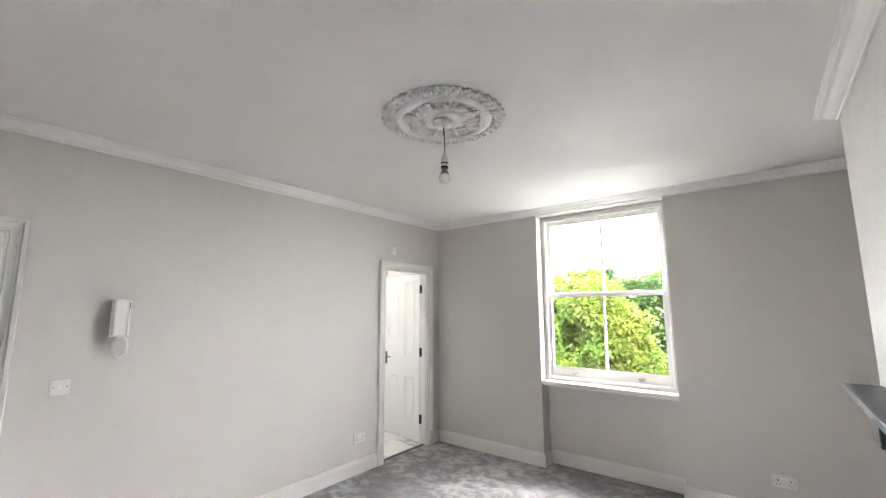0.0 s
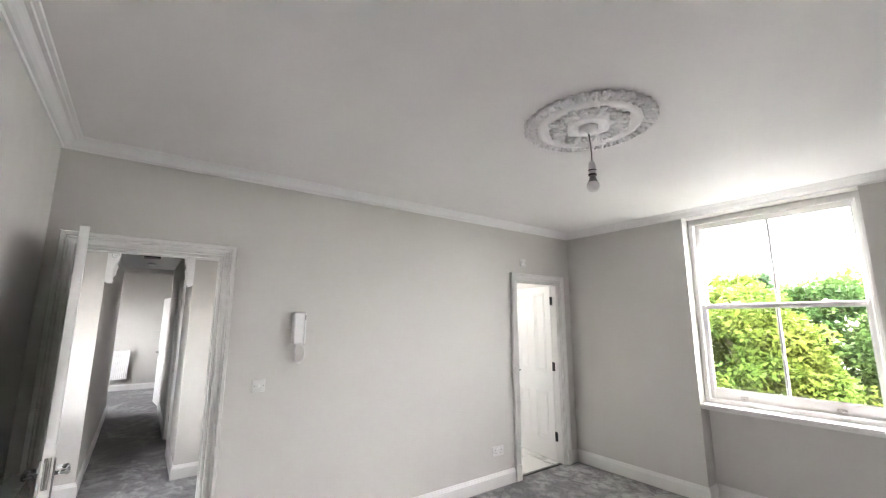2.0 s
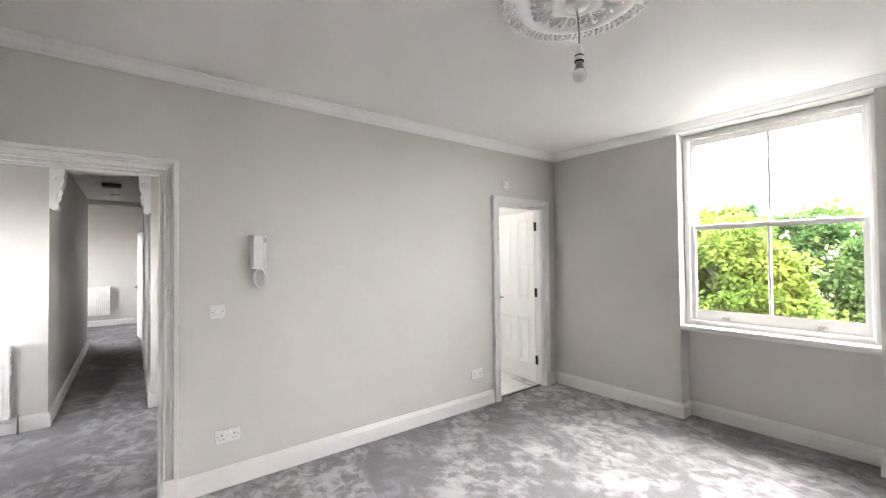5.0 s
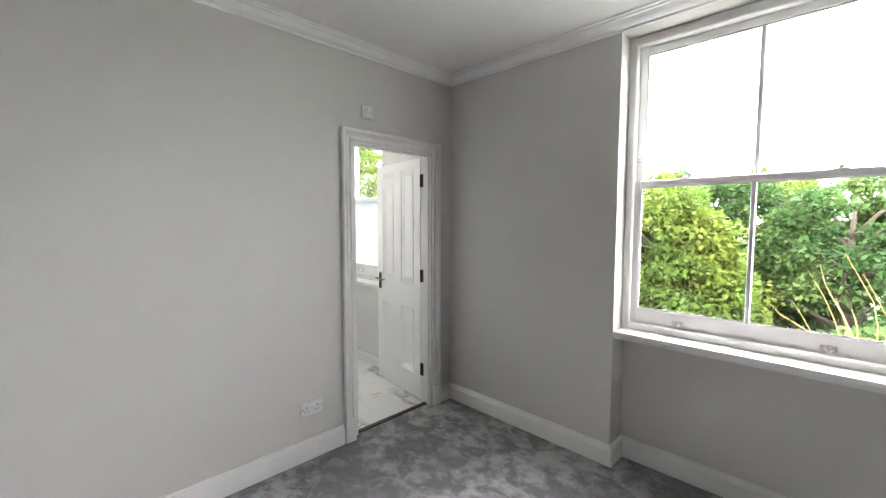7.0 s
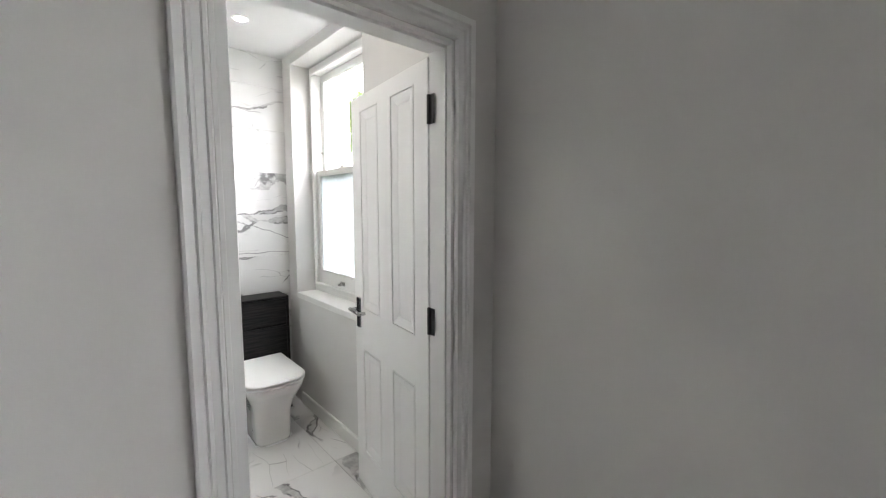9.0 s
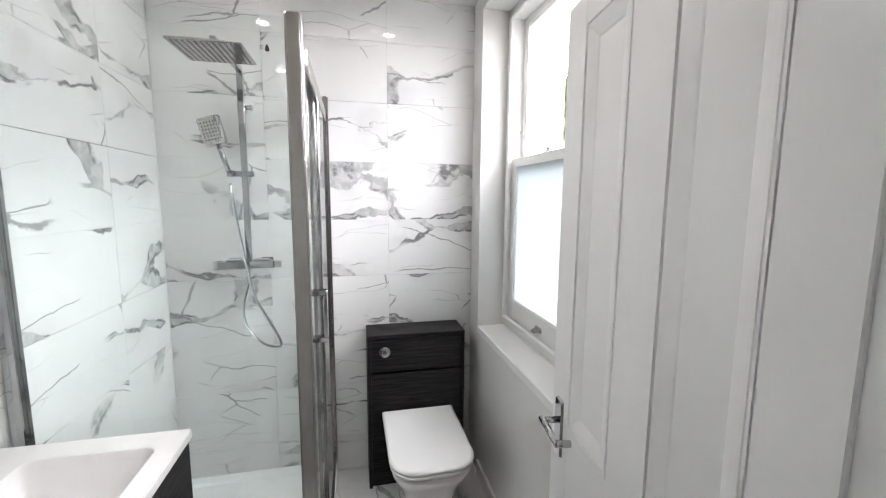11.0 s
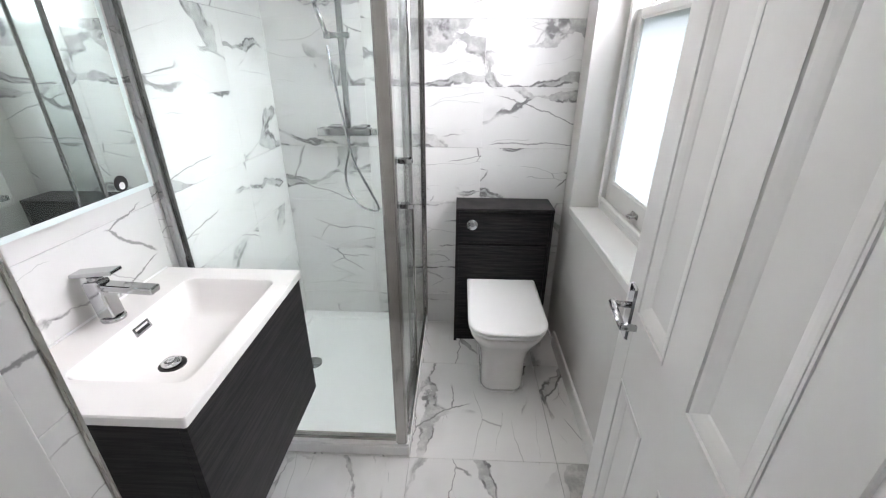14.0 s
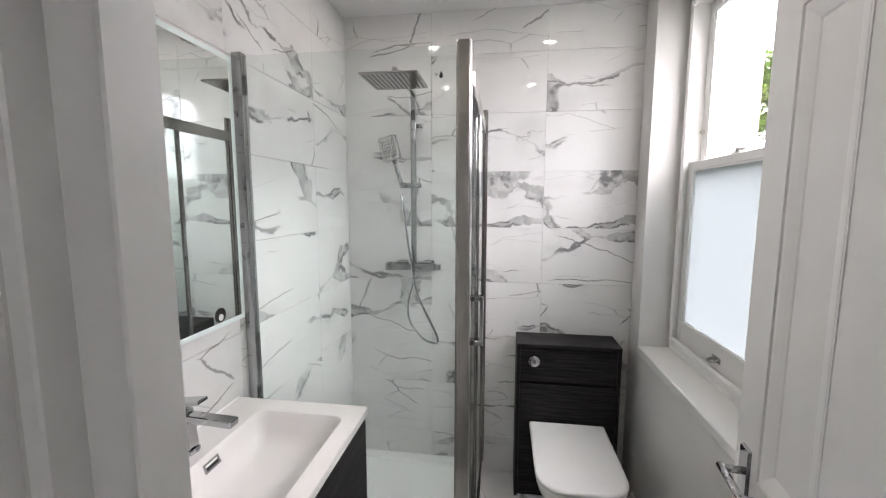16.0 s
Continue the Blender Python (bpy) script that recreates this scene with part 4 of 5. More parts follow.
part("top_rail", join(box(BX + 0.03, -0.812, 1.895, GX - 0.022, -0.780, 1.940, 0.003), box(BX + 0.03, -0.806, 1.888, GX - 0.022, -0.786, 1.896)), ALU, encl, "chrome sliding rail")
part("bottom_track", box(BX + 0.03, -0.812, 0.0618, GX - 0.022, -0.778, 0.086, 0.003), ALU, encl, "chrome bottom track")
fixed = part("fixed_door_panel", box(BX + 0.042, -0.790, 0.086, -1.50, -0.785, 1.888), SHOWERGLASS, encl, "greenish clear glass panel")
slide = part("sliding_door", box(-1.62, -0.806, 0.090, GX - 0.024, -0.801, 1.888), SHOWERGLASS, encl, "greenish clear sliding glass door")
part("door_edge", join(box(-1.640, -0.810, 0.090, -1.618, -0.797, 1.886, 0.002), box(GX - 0.046, -0.810, 0.090, GX - 0.024, -0.797, 1.886, 0.002)), ALU, slide, "chrome door edge")
part("panel_edge", box(-1.512, -0.793, 0.086, -1.497, -0.782, 1.886, 0.002), ALU, fixed, "chrome panel edge")
part("door_handle", join(box(-1.235, -0.800, 1.050, -1.205, -0.750, 1.068, 0.002), box(-1.235, -0.800, 1.208, -1.205, -0.750, 1.226, 0.002), box(-1.232, -0.764, 1.050, -1.208, -0.750, 1.226, 0.002)), CHROME, slide, "chrome bar handle")
part("door_guide", box(-1.215, -0.818, 0.0865, -1.185, -0.796, 0.118, 0.003), BLACKMETAL, slide, "dark sliding guide")
for rx in (-1.55, -1.22):
    part("roller", join(tube([(rx, -0.822, 1.905), (rx, -0.800, 1.905)], 0.016, 18), box(rx - 0.012, -0.812, 1.86, rx + 0.012, -0.799, 1.90, 0.002)), CHROME, slide, "chrome roller")
drop = bmesh.new()
drop.faces.new([drop.verts.new((GX + 0.0005, -0.880 + u, 1.925 + v)) for u, v in ((0, 0.012), (0.0045, 0.003), (0.006, -0.003), (0.0042, -0.0075), (0, -0.009), (-0.0042, -0.0075), (-0.006, -0.003), (-0.0045, 0.003))])
for dz in (-0.003, 0.001, 0.005):
    drop = join(drop, box(GX + 0.0002, -0.899, 1.925 + dz, GX + 0.0006, -0.890, 1.9262 + dz))
part("printed_mark", drop, DARKSLOT, side, "small black droplet mark")

SY = -1.165
shower = thing("shower_set", "chrome thermostatic bar shower with square overhead rose", "shower", (BX, SY, 1.20))
valve = part("bar_valve", join(box(-2.012, SY - 0.118, 1.176, -1.962, SY + 0.118, 1.216, 0.004, 2), box(-2.002, SY - 0.118, 1.216, -1.972, SY + 0.118, 1.2165)), CHROME, shower, "square chrome bar valve")
for sgn in (-1, 1):
    part("control", join(box(-2.008, SY + sgn * 0.119, 1.180, -1.966, SY + sgn * 0.150, 1.212, 0.004, 2), box(-2.0, SY + sgn * 0.062 - 0.034, 1.217, -1.966, SY + sgn * 0.062 + 0.034, 1.226, 0.002)), CHROME, valve, "chrome control")
    part("wall_elbow", join(tube([(BX + 0.0005, SY + sgn * 0.075, 1.196), (-2.0, SY + sgn * 0.075, 1.196)], 0.014, 14), box(BX + 0.0005, SY + sgn * 0.075 - 0.028, 1.168, BX + 0.008, SY + sgn * 0.075 + 0.028, 1.224, 0.002)), CHROME, valve)
part("riser", box(-2.008, SY - 0.015, 1.2165, -1.990, SY + 0.015, 2.105, 0.003, 2), CHROME, shower)
part("wall_bracket", join(box(BX + 0.0005, SY - 0.016, 1.925, -1.988, SY + 0.016, 1.962, 0.002), moved(lathe([(0.010, 0), (0.010, 0.022), (0.013, 0.024), (0.013, 0.036)], (0, 0, 0), 14), pose(-1.998, SY + 0.014, 1.944, -90, 0, 0))), CHROME, shower)
arm = part("arm", join(box(-2.008, SY - 0.012, 2.105, -1.62, SY + 0.012, 2.128, 0.003, 2), tube([(-1.632, SY, 2.108), (-1.632, SY, 2.085)], 0.012, 14)), CHROME, shower)
head = part("overhead_rose", join(box(-1.755, SY - 0.125, 2.068, -1.510, SY + 0.125, 2.078, 0.003), tube([(-1.632, SY, 2.078), (-1.632, SY, 2.092)], 0.022, 16)), ALU, shower, "square chrome overhead rose")
holes = [lathe([(0.0038, 0), (0.0032, -0.0018)], (-1.740 + 0.0195 * i, SY - 0.108 + 0.0196 * j, 2.0682), 6) for i in range(12) for j in range(12)]
part("nozzles", join(*holes), RUBBER, head, "dark rubber nozzles")
part("slider", join(box(-2.014, SY - 0.052, 1.622, -1.984, SY + 0.042, 1.648, 0.003), box(-1.99, SY - 0.070, 1.618, -1.955, SY - 0.040, 1.650, 0.003)), CHROME, shower)
grip = pose(-1.948, SY - 0.060, 1.655, 0, 14, 0) @ pose(0, 0, 0, 14, 0, 0)
hand = part("hand_shower", join(moved(tube([(0, 0, -0.02), (0, 0, 0.05), (0, 0, 0.13)], [0.010, 0.012, 0.011], 14), grip), moved(rounded(0.100, 0.130, 0.014, -0.007, 0.008, 4, 0.003), grip @ pose(0.012, 0, 0.175, 0, 80, 0) @ pose(0, 0, 0, 0, 0, 90))), CHROME, shower, "chrome square hand shower")
spray = [moved(lathe([(0.0035, 0), (0.003, 0.0022)], (0.013 * (i - 2.5), 0.015 * (j - 2.5), 0.009), 6), grip @ pose(0.012, 0, 0.175, 0, 80, 0) @ pose(0, 0, 0, 0, 0, 90)) for i in range(6) for j in range(6)]
part("spray_face", moved(rounded(0.090, 0.120, 0.012, 0.0075, 0.0092, 4, 0.001), grip @ pose(0.012, 0, 0.175, 0, 80, 0) @ pose(0, 0, 0, 0, 0, 90)), STEEL, hand, "satin grey spray face")
part("nozzles", join(*spray), RUBBER, hand, "dark rubber nozzles")
hose = []
stops = [(-1.985, SY + 0.0, 1.176), (-1.985, SY - 0.006, 1.10), (-1.975, SY - 0.030, 1.00), (-1.965, SY - 0.022, 0.90), (-1.950, SY + 0.045, 0.812), (-1.940, SY + 0.120, 0.785), (-1.935, SY + 0.140, 0.815), (-1.94, SY + 0.090, 0.92), (-1.945, SY + 0.025, 1.06), (-1.95, SY - 0.012, 1.26), (-1.95, SY - 0.040, 1.45), (-1.95, SY - 0.056, 1.60)]
for i in range(len(stops) - 1):
    p0, p1, p2, p3 = (Vector(stops[max(0, min(len(stops) - 1, i + k))]) for k in (-1, 0, 1, 2))
    for k in range(8):
        s = k / 8
        hose.append(0.5 * ((2 * p1) + (p2 - p0) * s + (2 * p0 - 5 * p1 + 4 * p2 - p3) * s * s + (3 * p1 - p0 - 3 * p2 + p3) * s ** 3))
part("hose", tube(hose, 0.0068, 10), CHROME, shower, "flexible chrome hose")


# ---- wash basin on its wall-hung cabinet ----
VX0, VX1, VY, VZ = -1.022, -0.410, -1.107, 0.897
vanity = thing("vanity_unit", "wall-hung vanity cabinet in charcoal wood effect", "vanity unit", (-0.716, -1.33, 0.40))
for side_x in (VX0 + 0.006, VX1 - 0.024):
    part("side_board", box(side_x, BS + 0.001, 0.405, side_x + 0.018, VY - 0.026, VZ - 0.0245, 0.001), DARKWOOD, vanity)
part("bottom_board", box(VX0 + 0.0245, BS + 0.001, 0.405, VX1 - 0.0245, VY - 0.026, 0.423, 0.001), DARKWOOD, vanity)
part("back_board", box(VX0 + 0.0245, BS + 0.001, 0.4235, VX1 - 0.0245, BS + 0.012, VZ - 0.0245), DARKWOOD, vanity)
for z0, z1 in ((0.405, 0.868),):
    part("drawer_front", box(VX0 + 0.004, VY - 0.025, z0, VX1 - 0.004, VY - 0.006, z1, 0.0015), DARKWOOD, vanity)


def make_basin():
    """A slab with a rounded bowl sunk into it, open to the top."""
    bm = bmesh.new()
    bx0, bx1, by0, by1 = -0.955, -0.500, BS + 0.115, VY - 0.050
    cx, cy = (bx0 + bx1) / 2, (by0 + by1) / 2
    rings = []
    for s, dz in ((1.0, 0.0), (0.985, -0.004), (0.955, -0.020), (0.90, -0.050), (0.80, -0.078), (0.62, -0.090), (0.30, -0.096), (0.06, -0.098)):
        ring = []
        w, h = (bx1 - bx0) / 2 * s, (by1 - by0) / 2 * s
        r = min(w, h) * (0.22 if s > 0.7 else 0.5)
        for sx, sy, a0 in ((1, 1, 0), (-1, 1, 90), (-1, -1, 180), (1, -1, 270)):
            for k in range(7):
                a = radians(a0 + 90 * k / 6)
                ring.append(bm.verts.new((cx + sx * (w - r) + r * math.cos(a), cy + sy * (h - r) + r * math.sin(a), VZ + dz)))
        rings.append(ring)
    n = len(rings[0])
    for a, b in zip(rings, rings[1:]):
        for k in range(n):
            f = bm.faces.new((a[k], b[k], b[(k + 1) % n], a[(k + 1) % n]))
            f.smooth = True
    bm.faces.new(rings[-1])
    x0, x1, y0, y1, e = VX0, VX1, BS + 0.001, VY, 0.004
    outer = []
    for sx, sy, a0 in ((1, 1, 0), (-1, 1, 90), (-1, -1, 180), (1, -1, 270)):
        for k in range(7):
            a = radians(a0 + 90 * k / 6)
            outer.append((((x0 + x1) / 2 + sx * ((x1 - x0) / 2 - 0.006) + 0.006 * math.cos(a)), ((y0 + y1) / 2 + sy * ((y1 - y0) / 2 - 0.006) + 0.006 * math.sin(a))))
    top = [bm.verts.new((x, y, VZ)) for x, y in outer]
    mx, my = (x0 + x1) / 2, (y0 + y1) / 2
    edge = [bm.verts.new((mx + (x - mx) * 1.008, my + (y - my) * 1.006, VZ - e)) for x, y in outer]
    foot = [bm.verts.new((mx + (x - mx) * 1.008, my + (y - my) * 1.006, VZ - 0.024)) for x, y in outer]
    for k in range(n):
        j = (k + 1) % n
        bm.faces.new((top[k], rings[0][k], rings[0][j], top[j]))
        bm.faces.new((edge[k], top[k], top[j], edge[j]))
        bm.faces.new((foot[k], edge[k], edge[j], foot[j]))
    bmesh.ops.recalc_face_normals(bm, faces=bm.faces[:])
    return bm


basin = thing("wash_basin", "white ceramic slab wash basin with rectangular bowl", "wash basin", (-0.716, -1.33, VZ - 0.04))
part("bowl", make_basin(), CERAMIC, basin)
waste = part("waste", lathe([(0.023, 0.0055), (0.024, 0.012), (0.018, 0.017), (0.004, 0.018)], (-0.665, -1.325, VZ - 0.0985), 28), CHROME, basin, "round chrome pop-up waste")
part("waste_ring", lathe([(0.034, 0), (0.034, 0.004), (0.029, 0.005)], (-0.665, -1.325, VZ - 0.0985), 28), BLACKMETAL, waste, "dark ring round the waste")
ov = pose(-0.728, BS + 0.1225, VZ - 0.030, -68, 0, 0)
part("overflow", moved(join(box(-0.028, -0.012, 0.0, 0.028, -0.007, 0.004), box(-0.028, 0.007, 0.0, 0.028, 0.012, 0.004), box(-0.028, -0.007, 0.0, -0.022, 0.007, 0.004), box(0.022, -0.007, 0.0, 0.028, 0.007, 0.004)), ov), CHROME, basin, "chrome overflow frame")
part("overflow_slot", moved(box(-0.022, -0.007, 0.0, 0.022, 0.007, 0.0015), ov), DARKSLOT, basin, "dark overflow slot")
part("wall_bead", box(VX0, BS + 0.0005, VZ - 0.001, VX1, BS + 0.006, VZ + 0.005, 0.002), SILICONE, basin, "white sealant bead")

tap = thing("basin_mixer_tap", "square-edged chrome basin mixer tap", "tap", (-0.728, -1.497, VZ))
tx, ty = -0.728, -1.497
part("body", join(lathe([(0.029, 0), (0.029, 0.006), (0.024, 0.010)], (tx, ty, VZ), 28), moved(box(-0.021, -0.024, 0.008, 0.021, 0.022, 0.115, 0.007, 3), pose(tx, ty, VZ, 6, 0, 0))), CHROME, tap)
part("spout", moved(box(-0.017, 0.0, 0.088, 0.017, 0.135, 0.107, 0.004, 2), pose(tx, ty, VZ, -3, 0, 0)), CHROME, tap)
part("lever", join(lathe([(0.017, 0.112), (0.017, 0.128)], (tx, ty - 0.010, VZ), 20), moved(box(-0.020, -0.045, 0.130, 0.020, 0.070, 0.141, 0.003, 2), pose(tx, ty, VZ, 7, 0, 0))), CHROME, tap)

# ---- mirror above the basin ----
mirror = thing("wall_mirror", "frameless lit mirror with frosted edge and sensor", "mirror", (-0.73, BS, 1.17))
MX0, MX1, MZ0, MZ1 = -1.030, -0.430, 1.172, 1.985
part("glass", box(MX0, BS + 0.028, MZ0, MX1, BS + 0.032, MZ1), MIRROR, mirror, "silvered mirror glass")
part("case", box(MX0 + 0.02, BS + 0.0005, MZ0 + 0.02, MX1 - 0.02, BS + 0.0278, MZ1 - 0.02), PLASTIC, mirror)
band = mat("etched_mirror_band", (0.70, 0.78, 0.77), 0.35)
part("frosted_band", join(box(MX0, BS + 0.0321, MZ0, MX0 + 0.014, BS + 0.0327, MZ1), box(MX1 - 0.014, BS + 0.0321, MZ0, MX1, BS + 0.0327, MZ1),
                          box(MX0 + 0.014, BS + 0.0321, MZ0, MX1 - 0.014, BS + 0.0327, MZ0 + 0.014), box(MX0 + 0.014, BS + 0.0321, MZ1 - 0.014, MX1 - 0.014, BS + 0.0327, MZ1)), band, mirror, "etched pale border")
sensor = part("sensor", moved(lathe([(0.022, 0), (0.022, 0.0015)], (0, 0, 0), 28), pose(-0.916, BS + 0.0322, 1.209, -90, 0, 0)), DARKSLOT, mirror, "round black touch sensor")
part("sensor_mark", moved(lathe([(0.010, 0.0015), (0.010, 0.0022)], (0, 0.006, 0), 20), pose(-0.916, BS + 0.0322, 1.209, -90, 0, 0)), PLASTIC, sensor, "pale sensor mark")

# ---- toilet and its cistern cabinet ----
UX, UY0, UY1, UZ = -1.862, -0.604, -0.096, 0.836
unit = thing("cistern_cabinet", "charcoal wood-effect toilet cistern cabinet", "toilet cabinet", (-1.95, -0.35, 0))
part("carcass", box(BX + 0.002, UY0 + 0.004, 0.0, UX - 0.016, UY1 - 0.004, UZ - 0.019, 0.001), DARKWOOD, unit)
part("top_board", box(BX + 0.002, UY0, UZ - 0.018, UX + 0.006, UY1, UZ, 0.0015), DARKWOOD, unit)
part("side_board", box(BX + 0.002, UY0, 0.0, UX + 0.002, UY0 + 0.0165, UZ - 0.0185, 0.001), DARKWOOD, unit)
part("side_board", box(BX + 0.002, UY1 - 0.0165, 0.0, UX + 0.002, UY1, UZ - 0.0185, 0.001), DARKWOOD, unit)
upper = part("upper_panel", box(UX - 0.0155, UY0 + 0.018, 0.640, UX - 0.002, UY1 - 0.018, UZ - 0.022, 0.0015), DARKWOOD, unit)
part("lower_panel", box(UX - 0.0155, UY0 + 0.018, 0.06, UX - 0.002, UY1 - 0.018, 0.622, 0.0015), DARKWOOD, unit)
flush = part("flush_button", moved(lathe([(0.030, 0), (0.030, 0.004), (0.026, 0.008), (0.010, 0.009)], (0, 0, 0), 32), pose(UX - 0.002, -0.517, 0.744, 0, 90, 0)), CHROME, upper, "round chrome dual flush button")

pan = thing("toilet", "white ceramic back-to-wall toilet with closed lid", "toilet", (-1.60, -0.35, 0))


def d_ring(bm, x_back, x_front, half, z, y=-0.352, corner=0.30):
    """One level of the pan: straight at the back, softly squared at the front."""
    ring = []
    r = half * 2 * corner
    for k in range(9):
        a = radians(90 * k / 8)
        ring.append((x_front - r + r * math.sin(a), half - r + r * math.cos(a)))
    pts = [(x_back, half)] + ring
    pts = pts + [(x, -v) for x, v in reversed(pts)]
    return [bm.verts.new((x, y + v, z)) for x, v in pts]


def lofted(levels):
    bm = bmesh.new()
    rings = [d_ring(bm, *lv) for lv in levels]
    n = len(rings[0])
    for a, b in zip(rings, rings[1:]):
        for k in range(n):
            f = bm.faces.new((a[k], a[(k + 1) % n], b[(k + 1) % n], b[k]))
            f.smooth = True
    bm.faces.new(rings[0][::-1])
    bm.faces.new(rings[-1])
    bmesh.ops.recalc_face_normals(bm, faces=bm.faces[:])
    return bm


back = UX + 0.0005
part("pan", lofted([(back, -1.455, 0.106, 0.001), (back, -1.450, 0.106, 0.02), (back, -1.452, 0.107, 0.12), (back, -1.440, 0.112, 0.20), (back, -1.412, 0.128, 0.27), (back, -1.375, 0.152, 0.325), (back, -1.352, 0.170, 0.365), (back, -1.348, 0.174, 0.395)]), CERAMIC, pan, "glazed white pan")
part("seat_ring", lofted([(-1.825, -1.345, 0.176, 0.3965), (-1.825, -1.340, 0.180, 0.402), (-1.825, -1.340, 0.180, 0.411), (-1.825, -1.345, 0.176, 0.414)]), PLASTIC, pan)
part("lid", lofted([(-1.838, -1.344, 0.178, 0.4165), (-1.838, -1.338, 0.184, 0.421), (-1.838, -1.338, 0.184, 0.429), (-1.838, -1.344, 0.180, 0.434), (-1.838, -1.352, 0.172, 0.436)]), PLASTIC, pan, "smooth white lid, shut")
for hy in (-0.43, -0.274):
    part("lid_hinge", tube([(-1.845, hy - 0.022, 0.412), (-1.845, hy + 0.022, 0.412)], 0.010, 14), CHROME, pan, "chrome lid hinge")
part("fixing_cap", moved(lathe([(0.011, 0), (0.010, 0.003)], (0, 0, 0), 16), pose(-1.56, -0.352 - 0.108, 0.075, 90, 0, 0)), CHROME, pan, "small chrome fixing cap")
part("sealant", sweep([(back, -0.246, 0.0), (-1.50, -0.244, 0.0), (-1.452, -0.30, 0.0), (-1.452, -0.404, 0.0), (-1.50, -0.46, 0.0), (back, -0.458, 0.0)][::-1], [(0, 0), (0, 0.006), (-0.006, 0)], (0, 0, 1)), SILICONE, pan, "white sealant bead")

# ---- recessed downlights ----
first = None
for dx, dy in ((-1.57, -1.15), (-1.56, -0.42), (-0.65, -1.20), (-0.63, -0.47)):
    m = pose(dx, dy, BH)
    if first is None:
        first = tagged(new("downlight"), "small round white recessed ceiling downlight, lit", "downlight", "bathroom downlights")
        part("bezel", lathe([(0.044, 0.0), (0.044, -0.003), (0.036, -0.006), (0.031, -0.003), (0.031, 0.0)], (0, 0, 0), 32), PLASTIC, first)
        part("lens", lathe([(0.030, -0.0005), (0.030, -0.002), (0.01, -0.0025)], (0, 0, 0), 28), DOWNLIGHT, first, "glowing lens")
        first.matrix_basis = m
    else:
        copy_thing(first, m)
    lamp = new("downlight_beam", bpy.data.lights.new("downlight_beam", "SPOT"))
    lamp.data.energy, lamp.data.spot_size, lamp.data.spot_blend, lamp.data.shadow_soft_size, lamp.data.color = 0.10, radians(78), 0.7, 0.03, (1, 0.93, 0.84)
    lamp.location = (dx, dy, BH - 0.012)

# ---- outside: garden ground, trees and the neighbouring wing ----
structure("ground", box(-400, OUT + 0.5, -7.6, 400, 800, -7.0), GRASS, "garden lawn below the windows", "ground")
wing = thing("neighbouring_wing", "rendered side wall of the building, pinkish cream", "building", (-3.5, 0.6, -7))
part("wall", box(-5.5, OUT + 0.001, -7.0, -2.5, 0.78, 5.5, 0.01), RENDER, wing)
part("coping", box(-5.5, OUT + 0.001, 5.501, -2.46, 0.82, 5.6, 0.01), RENDER, wing)


def leaf_cloud(rng, clumps, per, leaf, droop=0.3, spray=1.0):
    """Leaves as small folded blades, scattered about clump centres of (x, y, z, radius)."""
    centres = np.asarray(clumps)
    n = len(centres) * per
    c = np.repeat(centres, per, axis=0)
    off = rng.normal(size=(n, 3))
    off /= np.linalg.norm(off, axis=1, keepdims=True)
    off *= (rng.random((n, 1)) ** 0.45) * c[:, 3:4]
    off[:, 2] *= 0.55
    p = c[:, :3] + off
    out = off / (np.linalg.norm(off, axis=1, keepdims=True) + 1e-6)
    d = out + rng.normal(size=(n, 3)) * 0.7
    d[:, 2] -= droop
    d /= np.linalg.norm(d, axis=1, keepdims=True)
    s = np.cross(d, np.array((0.0, 0.0, 1.0)) + rng.normal(size=(n, 3)) * 0.42)
    s /= np.linalg.norm(s, axis=1, keepdims=True)
    size = leaf * (0.6 + 0.8 * rng.random((n, 1)))
    v = np.stack([p, p + d * size * 0.5 + s * size * 0.30, p + d * size * spray, p + d * size * 0.5 - s * size * 0.30], axis=1).reshape(-1, 3)
    me = bpy.data.meshes.new("crown")
    me.from_pydata(v.tolist(), [], np.arange(n * 4).reshape(-1, 4).tolist())
    return me


